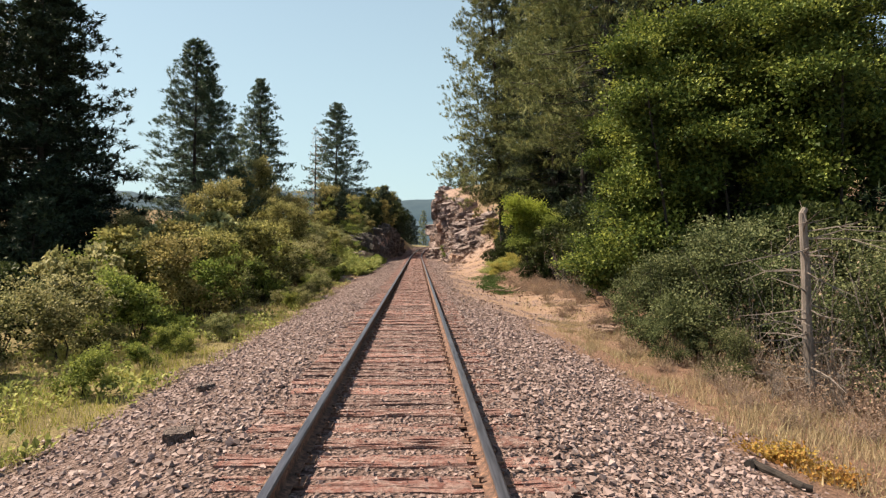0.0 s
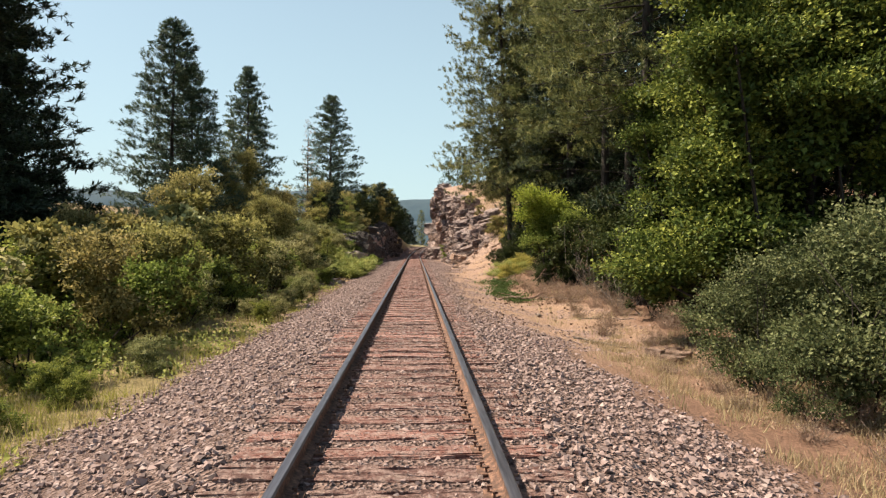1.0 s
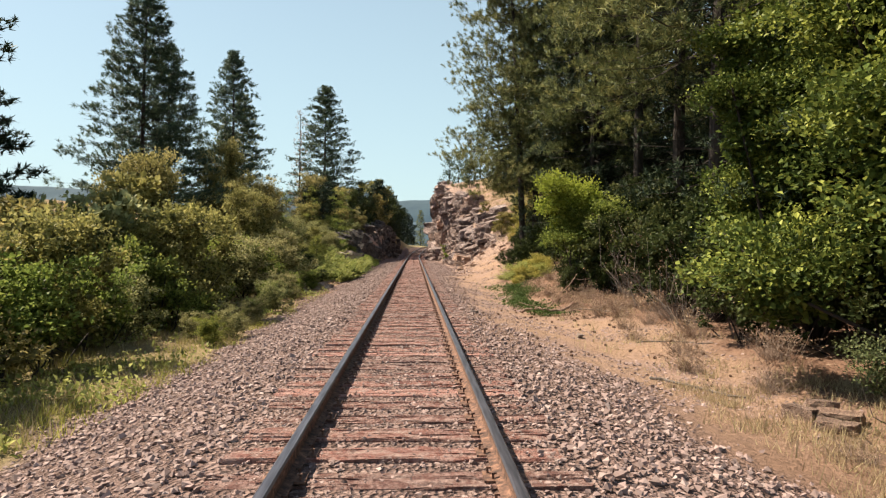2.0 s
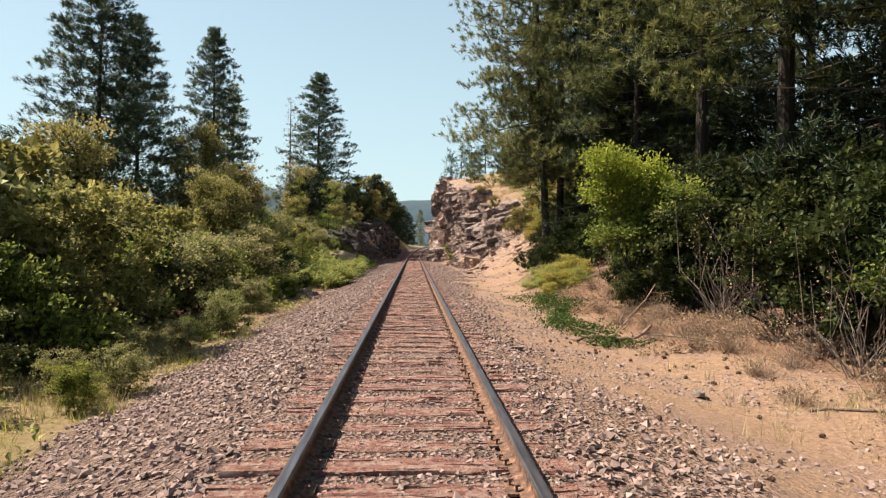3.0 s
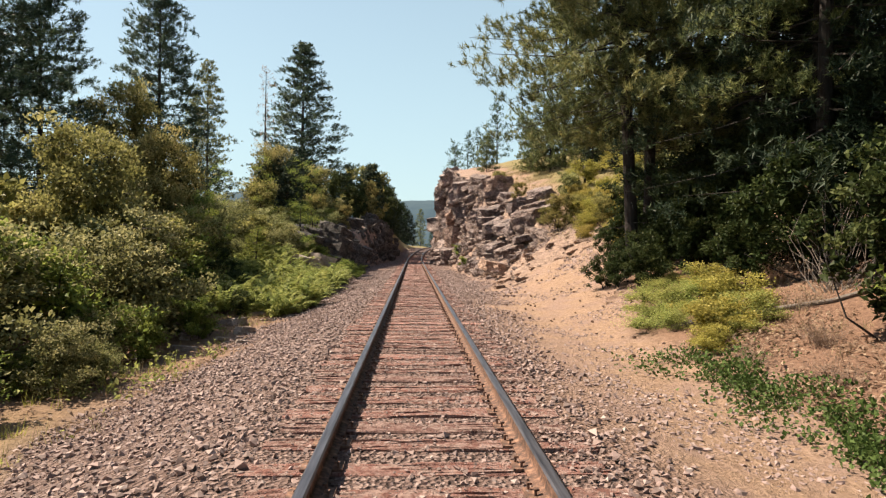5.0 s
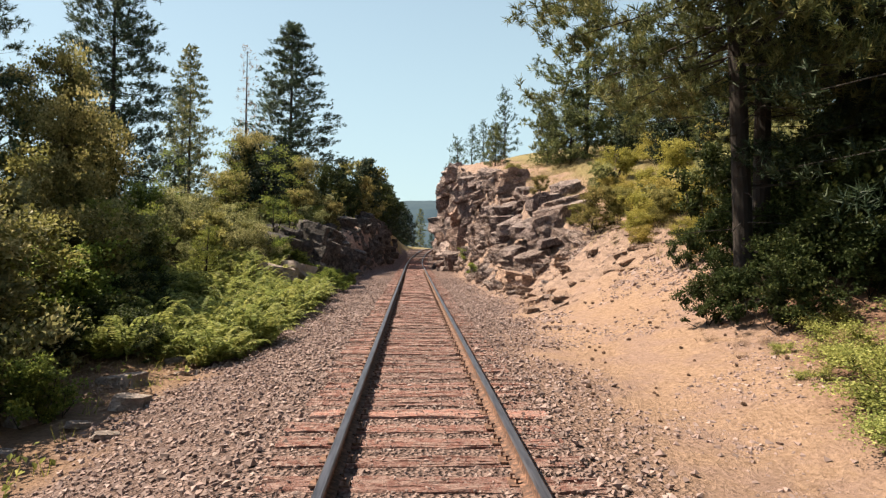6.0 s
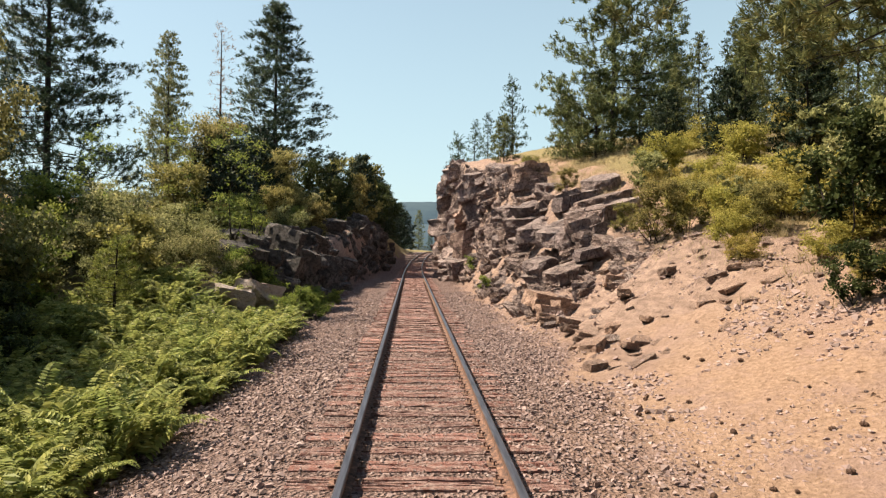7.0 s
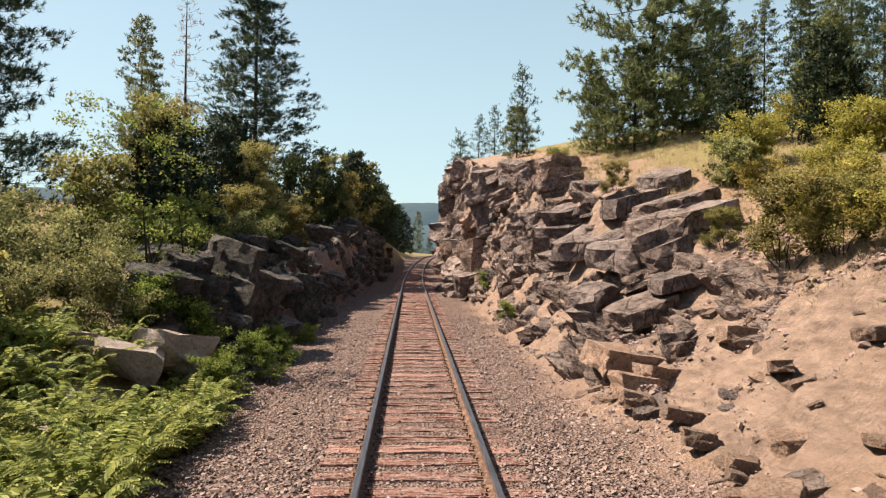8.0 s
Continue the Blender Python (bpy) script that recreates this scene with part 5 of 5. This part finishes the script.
def build_outcrops():
    rng = np.random.default_rng(52)
    right = tagged(new("rock_outcrop"), "craggy brown-grey layered rock outcrop above the track", "rock outcrop")
    cliff = tagged(new("rock_cliff"), "steep broken rock cliff of the railway cutting", "rock cliff")
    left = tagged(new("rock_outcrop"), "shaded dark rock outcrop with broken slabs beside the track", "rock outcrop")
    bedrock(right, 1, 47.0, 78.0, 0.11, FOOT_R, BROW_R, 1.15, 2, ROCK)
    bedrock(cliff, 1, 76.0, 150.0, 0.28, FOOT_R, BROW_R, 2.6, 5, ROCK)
    bedrock(left, -1, 51.5, 112.0, 0.16, FOOT_L, BROW_L, 1.2, 9, SHADED_ROCK)
    for k in range(185):
        y = 46.0 + 32 * rng.random() ** 1.2
        f, b = float(np.interp(y, Y, FOOT_R)), float(np.interp(y, Y, BROW_R))
        t = rng.random() ** 0.85
        if y < 54 and t > 0.08 + (y - 46) * 0.06:
            continue
        kinds = (SLABS, SLABS, STACKS, SLABS, BLOCKS)[k % 5] if t > 0.25 else (BLOCKS, SLABS)[k % 2]
        rock(right, kinds, f + 0.25 + (b - f + 0.9) * t, y, rng.uniform(0.25, 1.0) * (0.5 + 0.6 * t) * (1 + (y - 46) * 0.02), -15, 12, -0.06)
    for x, y, size, kinds in ((5.4, 57.2, 2.1, SLABS), (6.4, 56.6, 1.6, SLABS), (7.0, 58.0, 1.6, SLABS), (6.2, 59.6, 1.9, SLABS), (4.9, 59.6, 1.5, SLABS), (7.4, 60.0, 1.5, SLABS), (4.8, 54.6, 1.2, SLABS), (5.6, 54.8, 1.2, SLABS), (5.0, 62.0, 1.7, STACKS), (4.5, 56.4, 1.2, STACKS)):
        rock(right, kinds, x, y, size, -14, 25, 0.15, 0.5)
    # broken ledges and stones set in the earth of the slope
    for k in range(170):
        y = 45.5 + 9.5 * rng.random()
        f = float(np.interp(y, Y, FOOT_R))
        u = f + 0.1 + rng.random() ** 1.2 * 5.0
        rock(right, (BROWN_FLAT, BROWN, BROWN_FLAT)[k % 3], u, y, 0.08 + 0.34 * rng.random() ** 2.5, -16, 20, -0.03)
    for k in range(110):
        y = 74 + 56 * rng.random()
        f, b = float(np.interp(y, Y, FOOT_R)), float(np.interp(y, Y, BROW_R))
        t = rng.random()
        rock(cliff, (BLOCKS, STACKS)[k % 2], float(track_x(y)) + f + 0.2 + (b - f) * t, y, rng.uniform(0.9, 2.2), -14, 10, -0.3)
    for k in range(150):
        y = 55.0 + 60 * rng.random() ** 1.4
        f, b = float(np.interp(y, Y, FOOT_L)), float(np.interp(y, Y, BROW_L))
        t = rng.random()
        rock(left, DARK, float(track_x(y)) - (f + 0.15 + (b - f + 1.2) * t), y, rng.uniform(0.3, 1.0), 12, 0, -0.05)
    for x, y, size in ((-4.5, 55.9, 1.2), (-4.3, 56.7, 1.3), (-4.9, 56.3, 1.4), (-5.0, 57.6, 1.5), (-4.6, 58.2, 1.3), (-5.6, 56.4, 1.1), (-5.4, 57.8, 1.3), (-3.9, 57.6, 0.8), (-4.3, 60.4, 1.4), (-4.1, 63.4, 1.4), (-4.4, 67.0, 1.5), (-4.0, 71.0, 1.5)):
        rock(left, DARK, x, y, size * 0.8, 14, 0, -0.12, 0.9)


build_outcrops()


def lone_rock(name, label, category, kinds, x, y, size, dip=0, turn=0, lift=0.05):
    rng = ROCK_RNG
    ob = new(name, kinds[int(rng.integers(len(kinds)))])
    ob.matrix_basis = pose(x, y, ground_z(x, y) + lift, rng.uniform(-8, 8), dip, turn) @ Matrix.Diagonal((size * rng.uniform(1, 1.3), size, size * rng.uniform(0.8, 1), 1))
    return tagged(ob, label, category)


def build_boulders():
    for x, y, size in ((-4.65, 53.2, 1.15), (-4.95, 52.2, 0.85), (-5.1, 50.7, 0.5), (-5.8, 51.2, 0.5), (-5.9, 52.4, 0.6), (-4.9, 49.4, 0.5), (-3.5, 53.2, 0.4)):
        lone_rock("boulder", "pale angular boulder lying among ferns", "boulder", BOULDERS, x, y, size, 12, 35 * y, 0.42 * size)
    for x, y, size in ((3.85, 52.9, 0.95), (3.65, 51.7, 0.75), (4.1, 52.0, 0.6), (3.3, 50.9, 0.4), (3.35, 48.9, 0.3), (3.5, 48.2, 0.28), (4.9, 49.8, 0.3), (5.2, 51.6, 0.5), (3.6, 50.0, 0.42), (4.6, 47.6, 0.26), (3.9, 46.6, 0.26), (5.6, 49.0, 0.3), (3.3, 47.9, 0.2), (6.4, 47.6, 0.22)):
        lone_rock("boulder", "rusty brown boulder resting on the sandy slope", "boulder", BROWN, x, y, size, -10, 50 * x, 0.12)
    for x, y, size in ((-4.3, 38.4, 0.7), (-4.9, 39.6, 0.8), (-4.1, 40.3, 0.4), (-5.3, 37.6, 0.5), (-3.9, 36.9, 0.3), (-5.0, 36.4, 0.45), (-5.6, 35.6, 0.4), (-4.5, 37.4, 0.3), (-5.8, 38.8, 0.5), (-4.6, 41.2, 0.4)):
        lone_rock("flat_stone", "pale flat stone at the foot of the ballast", "stone", PALE[:2], x, y, size * 0.78, 8, 40 * y, 0.03)
    lone_rock("stone", "white stone on the ballast beside a tie", "stone", PALE, 1.62, 21.0, 0.13, 0, 20, 0.03)
    lone_rock("stone", "white and black stone on bare sand", "stone", PALE, 3.95, 19.7, 0.16, 0, 70, 0.06)
    lone_rock("stone", "dark stone lying on the ballast", "stone", BLOCKS, -2.05, 2.0, 0.2, 0, 10, 0.05)
    lone_rock("stone", "pale stone on the ballast shoulder", "stone", BLOCKS, -2.75, 4.9, 0.17, 0, 45, 0.05)
    for x, y in ((5.2, 12.6), (5.45, 12.9), (5.1, 13.2), (5.6, 13.5)):
        lone_rock("stone", "reddish stone on the dry slope", "stone", BROWN, x, y, 0.32, 0, 60 * x, 0.06)


def build_pine_cones():
    """Fallen cones: an egg set with rows of blunt scales."""
    shapes = []
    for k in range(3):
        rng = np.random.default_rng(75 + k)
        bm = bmesh.new()
        rings = []
        for r in range(7):
            t = r / 6
            rad = (0.12 + 0.9 * math.sin(math.pi * (0.10 + 0.82 * t)) ** 0.8) * (1.12 if r % 2 else 0.80)
            rings.append([bm.verts.new((rad * rng.uniform(0.85, 1.1) * math.cos(q * 0.785 + r * 0.39), (t - 0.5) * 2.6, rad * rng.uniform(0.85, 1.1) * math.sin(q * 0.785 + r * 0.39))) for q in range(8)])
        for lo, hi in zip(rings, rings[1:]):
            for q in range(8):
                bm.faces.new((lo[q], lo[(q + 1) % 8], hi[(q + 1) % 8], hi[q]))
        bm.faces.new(rings[0][::-1])
        bm.faces.new(rings[-1])
        me = bpy.data.meshes.new("pine_cone")
        bm.to_mesh(me)
        bm.free()
        me.materials.append(CONE)
        shapes.append(me)
    rng = np.random.default_rng(71)
    for k in range(190):
        if k % 5 == 0:
            cy = rng.uniform(15, 48)
            cx = rng.uniform(2.3, 6.2) + max(0, cy - 34) * 0.06
        x, y = max(2.2, cx + rng.normal() * 0.6), cy + rng.normal() * 0.9
        s = rng.uniform(0.018, 0.034)
        ob = new("pine_cone", shapes[k % 3])
        ob.matrix_basis = pose(x, y, ground_z(x, y) + s * 0.7, rng.uniform(-20, 20), 0, rng.uniform(0, 360)) @ Matrix.Scale(s, 4)
        tagged(ob, "small dark brown fallen pine cone on bare sand", "pine cone", "fallen pine cones")


build_boulders()
build_pine_cones()


# ---- ballast, grass and low plants
def build_ballast():
    rng = np.random.default_rng(81)
    n = 94000
    x, y = rng.uniform(-4.5, 4.2, n), rng.uniform(-2.6, 66, n)
    z, ballast, *_ = land(x, y)
    keep = rng.random(n) < ballast * np.where(y < 50, 1.0, 0.4) * np.where(np.abs(x) < 1.25, 0.75, 1.0)
    near_rail = np.abs(np.abs(x) - 0.755) < 0.11
    keep &= ~near_rail
    x, y, z = x[keep], y[keep], z[keep]
    n = len(x)
    size = rng.uniform(0.016, 0.036, n) * np.where(np.abs(x) < 1.3, 0.8, 1.0) * np.where(rng.random(n) < 0.06, 1.5, 1.0)
    on_bed = np.abs(x) < 1.3
    z = z + np.where(on_bed, rng.uniform(-0.02, 0.012, n) + 0.030 * fbm(x * 1.3, y * 1.3, 2), rng.uniform(-0.01, 0.03, n))
    z = z + np.where((x > 0.95) & (x < 1.5), 0.022, 0.0)
    m = 56000
    px, py = rng.uniform(2.2, 8.0, m), 12 + 46 * rng.random(m) ** 0.8
    pz, pb, ps, _, pr = land(px, py)
    ok = rng.random(m) < np.maximum(ps, pr) * (1 - 0.7 * pb) * smooth(0.35, 0.75, 0.5 + fbm(px * 0.7, py * 0.7, 3) * 1.5)
    x, y, z = np.concatenate((x, px[ok])), np.concatenate((y, py[ok])), np.concatenate((z, pz[ok]))
    size = np.concatenate((size, (0.010 + 0.030 * rng.random(ok.sum()) ** 3) * np.where(py[ok] > 43, 1.3 + 1.2 * rng.random(ok.sum()) ** 4, 1.0)))
    q = 9000
    tx, ty = rng.uniform(-1.25, 1.25, q), rng.uniform(-2.6, 50, q)
    ok = np.abs(np.abs(tx) - 0.755) > 0.11
    x, y, z = np.concatenate((x, tx[ok])), np.concatenate((y, ty[ok])), np.concatenate((z, np.full(ok.sum(), -0.170)))
    size = np.concatenate((size, 0.006 + 0.013 * rng.random(ok.sum()) ** 2))
    n = len(x)
    octa = np.array(((1, 0, 0), (0, 1, 0), (-1, 0, 0), (0, -1, 0), (0, 0, 1), (0, 0, -1)), float)
    v = octa[None] * rng.uniform(0.75, 1.25, (n, 6, 1)) + rng.normal(size=(n, 6, 3)) * 0.22
    a = unit(rng.normal(size=(n, 3)))
    b = unit(np.cross(a, rng.normal(size=(n, 3))))
    c = np.cross(a, b)
    v = v[..., 0:1] * a[:, None] + v[..., 1:2] * b[:, None] + v[..., 2:3] * c[:, None]
    v = v * size[:, None, None] * np.array((1.1, 1.1, 0.82)) + np.stack((x, y, z), -1)[:, None]
    tri = np.array(((0, 1, 4), (1, 2, 4), (2, 3, 4), (3, 0, 4), (1, 0, 5), (2, 1, 5), (3, 2, 5), (0, 3, 5)))
    faces = (tri[None] + (np.arange(n) * 6)[:, None, None]).reshape(-1)
    me = mesh_from("ballast_stone", v.reshape(-1, 3), faces, np.full(n * 8, 3), STONE)
    tagged(new("ballast", me), "pinkish grey crushed stone ballast around the ties", "ballast", kind="stuff")


build_ballast()


def grass_patch(label, mat, n, where, height, seed):
    """Grass in tufts where the given weight allows it."""
    rng = np.random.default_rng(seed)
    x0, x1, y0, y1, weight = where
    tufts = n // 9
    tx, ty = rng.uniform(x0, x1, tufts), rng.uniform(y0, y1, tufts)
    keep = rng.random(tufts) < weight(tx, ty) * smooth(0.3, 0.6, 0.5 + fbm(tx * 0.8 + seed, ty * 0.8, 3) * 1.4)
    tx, ty = np.repeat(tx[keep], 9), np.repeat(ty[keep], 9)
    m = len(tx)
    x, y = tx + rng.normal(size=m) * 0.06, ty + rng.normal(size=m) * 0.06
    at = np.stack((x, y, land(x, y)[0] - 0.02), -1)
    along = rng.normal(size=(m, 3)) * 0.4 + np.array((0, 0, 1.0))
    me = blade_mesh("grass", at, along, height * rng.uniform(0.4, 1.2, m), 0.006, mat, rng)
    tagged(new("grass", me), label, "grass", kind="stuff")


def build_grass():
    left = (-9.5, -3.3, -3, 50, lambda x, y: smooth(3.6, 4.6, -x + np.interp(y, (0, 40, 50), (0, 0.3, 0.8))) * np.interp(y, (0, 16, 24, 30, 41, 45, 50), (1, 0.9, 0.45, 0.12, 0.08, 0.4, 0.4)))
    grass_patch("yellow-green grass along the foot of the ballast", GRASS_GREEN, 90000, left, 0.28, 91)
    grass_patch("dry straw-coloured grass among green blades", GRASS_DRY, 50000, left, 0.30, 92)
    grass_patch("sparse dry grass on the sandy bank", GRASS_DRY, 70000, (3.0, 9.0, 0, 54, lambda x, y: smooth(3.4, 5.0, x - np.interp(y, (26, 32), (0, 2.2))) * np.interp(y, (0, 12, 20, 36, 54), (1.0, 0.8, 0.35, 0.25, 0.7))), 0.24, 93)
    grass_patch("matted dry grass and stalks at the edge of the ballast", GRASS_DRY, 60000, (3.3, 7.5, 0.5, 15, lambda x, y: 0.8 * smooth(3.5, 4.5, x)), 0.17, 96)
    grass_patch("golden dry grass on the rocky rise", GRASS_DRY, 90000, (5.5, 20, 40, 80, lambda x, y: smooth(0.3, 1.5, x - np.interp(y, Y, BROW_R)) * smooth(42, 47, y)), 0.32, 94)
    grass_patch("golden dry grass on top of the shaded rocks", GRASS_DRY, 30000, (-12, -3.6, 56, 102, lambda x, y: smooth(0.3, 1.3, -x - np.interp(y, Y, BROW_L))), 0.3, 95)


build_grass()


def build_weeds():
    """Low broad-leaved weeds between the grass, in uncountable patches."""
    rng = np.random.default_rng(97)
    n = 40000
    x, y = rng.uniform(-8.5, -3.9, n), rng.uniform(-3, 40, n)
    keep = rng.random(n) < smooth(0.48, 0.75, 0.5 + fbm(x * 0.9 + 3, y * 0.9, 3) * 1.6) * np.interp(y, (0, 12, 18, 40), (1, 0.9, 0.35, 0.2))
    x, y = x[keep], y[keep]
    m = len(x)
    at = np.stack((x, y, land(x, y)[0] + rng.uniform(0, 0.26, m) * (0.4 + value_noise(x, y))), -1)
    me = leaf_mesh("weed", at, rng.normal(size=(m, 3)) * 0.8 + np.array((0, 0, 0.5)), rng.uniform(0.06, 0.13, m), 0.32, LEAF_FERN, rng)
    tagged(new("weeds", me), "low yellow-green weeds growing between the grass", "weeds", kind="stuff")


build_weeds()


def build_ferns():
    rng = np.random.default_rng(101)
    fronds = []
    for k in range(3):
        at, along, size = [], [], []
        reach, up = 0.5 + 0.1 * k, 0.5 - 0.06 * k
        for v in np.linspace(0.10, 1, 24):
            p = np.array((reach * v, 0, up * (2 * v - 1.35 * v * v)))
            for sgn in (-1, 1):
                at.append(p)
                along.append((0.45, sgn, -0.15))
                size.append(0.155 * (1.08 - v) + 0.02)
        fronds.append(leaf_mesh("frond", np.array(at), np.array(along), np.array(size), 0.17, LEAF_FERN, rng, 0.05))
    shapes = []
    for k in range(3):
        fern = tagged(new("fern"), "arching bright green fern beside the ballast", "fern", "ferns beside the track")
        for f in range(10):
            leaf = mesh_part("frond", fronds[(f + k) % 3], fern)
            leaf.matrix_basis = pose(0, 0, 0, rng.uniform(-12, 12), rng.uniform(-25, 8), f * 36 + rng.uniform(-14, 14)) @ Matrix.Scale(rng.uniform(0.8, 1.25), 4)
        shapes.append(fern)
    for k in range(330):
        y = rng.uniform(40.8, 53.0) if k < 240 else rng.uniform(45.0, 51.0)
        x = -(3.25 + (rng.random() ** 1.4) * 4.5 + max(0, 42 - y) * 0.3)
        turn, size, tall = rng.uniform(0, 360), rng.uniform(0.65, 1.3), rng.uniform(0.9, 1.7)
        if math.hypot(x + 4.4, y - 51.3) < 0.8:
            x -= 2.2
        if k < 3:
            put(shapes[k], x, y, turn, size, 0.02, tall)
        else:
            again(shapes[k % 3], x, y, turn, size, 0.02, tall)
    # leafy creeper along the sandy bank
    n = 9500
    y = rng.uniform(23.3, 32.5, n)
    x = 3.95 + 0.25 * np.sin(y * 0.9) + rng.normal(size=n) * (0.13 + 0.42 * value_noise(y * 1.3, y * 0.0)) + np.clip(y - 30, 0, 9) * 0.15
    keep = value_noise(x * 4.1 + 7, y * 3.3) > rng.uniform(0.05, 0.45, n)
    x, y = x[keep], y[keep]
    n = len(x)
    z = land(x, y)[0] + rng.uniform(0.0, 0.20, n) * (0.4 + value_noise(x * 3, y * 3))
    me = leaf_mesh("creeper", np.stack((x, y, z), -1), rng.normal(size=(n, 3)) * 0.8 + np.array((0, 0, 0.5)), rng.uniform(0.035, 0.075, n), 0.4, LEAF_GROUND, rng)
    tagged(new("creeper", me), "dark green leafy creeper spreading over the sand", "ground cover", kind="stuff")


build_ferns()


def build_litter():
    """Dry leaves and bark chips, on the bank below the thicket and under the pines."""
    rng = np.random.default_rng(103)
    n = 30000
    x = np.concatenate((rng.uniform(-8, -3.9, n // 4), rng.uniform(4.6, 9.5, n // 4), rng.uniform(4.2, 8.0, n // 2)))
    y = np.concatenate((rng.uniform(27, 43, n // 4), rng.uniform(4, 44, n // 4), rng.uniform(22.5, 33, n // 2)))
    keep = rng.random(n) < smooth(0.35, 0.7, 0.5 + fbm(x * 0.8, y * 0.8, 3) * 1.5)
    x, y = x[keep], y[keep]
    at = np.stack((x, y, land(x, y)[0] + rng.uniform(0.0, 0.07, len(x))), -1)
    me = leaf_mesh("litter", at, rng.normal(size=(len(x), 3)) * np.array((1, 1, 0.35)), rng.uniform(0.04, 0.16, len(x)), 0.14, LEAF_DRY, rng)
    tagged(new("leaf_litter", me), "reddish brown dry leaves and bark on the bank", "leaf litter", kind="stuff")


build_litter()


def build_deadwood():
    rng = np.random.default_rng(111)
    # the broken dead trunk
    snag = tagged(new("dead_snag"), "broken grey dead tree trunk with bare twigs", "dead tree")
    bm = bmesh.new()
    limb(bm, [(0.10, 0, -0.3), (0.06, 0, 0.5), (0.01, 0.02, 1.2), (-0.03, 0, 2.0), (-0.08, 0, 2.7), (-0.09, 0, 2.85), (-0.05, 0, 2.93)], 0.085, 0.045, 10)
    part("trunk", bm, WOOD_GREY, snag)
    for k in range(44):
        z, ang, reach = rng.uniform(0.2, 2.8), rng.uniform(0, 6.28), rng.uniform(0.35, 1.25)
        if z > 2.6:
            reach = 0.4
        bm = bmesh.new()
        root = Vector((0.08 - z * 0.06, 0, z))
        out = Vector((math.cos(ang), math.sin(ang), rng.uniform(-0.5, 0.25)))
        mid = root + out * reach * 0.5 + Vector(rng.normal(size=3) * 0.06)
        tip = root + out * reach + Vector(rng.normal(size=3) * 0.12)
        limb(bm, [root, mid, tip], 0.016, 0.004, 4)
        for _ in range(3):
            limb(bm, [mid, mid + Vector(rng.normal(size=3) * 0.2) + out * 0.15], 0.006, 0.002, 3)
        part("twig", bm, WOOD_GREY, snag)
    put(snag, 6.0, 5.1, 0, 1.0, 0.0)
    # the fallen branch on the sand
    fallen = tagged(new("fallen_branch"), "bleached forked branch fallen on the sandy bank", "branch")
    base = Vector((3.3, 23.7, ground_z(3.3, 23.7) + 0.06))
    for pts, r0, r1 in ((((-0.05, 0, -0.03), (0.12, 0.03, 0.05), (0.5, 0.1, 0.06), (0.85, 0.02, 0.03), (1.15, 0.0, 0.02), (1.45, 0.22, 0.10), (1.62, 0.36, 0.24)), 0.042, 0.032),
                        (((0.72, 0.05, 0.0), (0.82, 0.1, 0.12), (1.15, 0.2, 0.47), (1.5, 0.3, 0.80), (1.72, 0.38, 1.10)), 0.017, 0.009),
                        (((1.63, 0.36, 0.94), (1.85, 0.4, 0.91), (2.15, 0.5, 0.95)), 0.009, 0.004),
                        (((0.95, 0.16, 0.24), (0.92, 0.18, 0.36), (1.0, 0.22, 0.48)), 0.022, 0.014),
                        (((1.1, 0.0, 0.02), (1.25, -0.12, -0.02), (1.55, -0.1, 0.06)), 0.026, 0.012),
                        (((1.45, 0.2, 0.1), (1.75, 0.3, 0.12), (2.1, 0.2, -0.05)), 0.012, 0.005),
                        (((1.2, 0.05, 0.05), (1.1, 0.2, 0.2), (1.3, 0.4, 0.3)), 0.010, 0.004),
                        (((0.6, 0.1, 0.08), (0.3, 0.3, 0.14), (0.0, 0.6, 0.2)), 0.012, 0.005)):
        bm = bmesh.new()
        dense = []
        for a, b in zip(pts, pts[1:]):
            for f in (0.0, 0.34, 0.67):
                wob = rng.normal(size=3) * r0 * 0.22
                dense.append(base + Vector(a).lerp(Vector(b), f) + Vector(wob))
        dense.append(base + Vector(pts[-1]))
        limb(bm, dense, r0, r1, 8)
        part("limb", bm, WOOD_RED, fallen)
    for a, b, r, name, label in (((4.7, 34.2), (7.6, 33.0), 0.06, "log", "pale fallen log in dry grass"), ((4.9, 24.6), (6.2, 23.0), 0.022, "fallen_branch", "thin dry branch lying on sand"), ((3.42, 1.9), (3.75, 1.55), 0.05, "log", "short dark charred log at the ballast edge"), ((3.9, 15.2), (5.0, 14.4), 0.028, "fallen_branch", "dry branch lying on the bank"), ((5.0, 18.9), (6.4, 18.3), 0.02, "fallen_branch", "thin dry branch lying on sand")):
        bm = bmesh.new()
        pts = []
        for t in np.linspace(0, 1, 6):
            x, y = a[0] + (b[0] - a[0]) * t, a[1] + (b[1] - a[1]) * t + 0.15 * math.sin(t * 5) + 0.05 * math.sin(t * 13)
            pts.append((x, y, ground_z(x, y) + r * 0.7))
        limb(bm, pts, r, r * 0.6, 8)
        me = bpy.data.meshes.new(name)
        bm.to_mesh(me)
        bm.free()
        me.materials.append(BARK if "charred" in label else WOOD_GREY)
        tagged(new(name, me), label, "branch")
    bm = bmesh.new()
    box(bm, (0.11, 0.09, 1.1), pose(0, 0, 0.45, 0, 3, 20))
    bmesh.ops.bevel(bm, geom=list(bm.edges), offset=0.012, segments=1, affect="EDGES")
    me = bpy.data.meshes.new("fence_post")
    bm.to_mesh(me)
    bm.free()
    me.materials.append(WOOD_GREY)
    put(tagged(new("fence_post", me), "weathered grey wooden post standing on the rise", "post"), 10.75, 62.7)


build_deadwood()
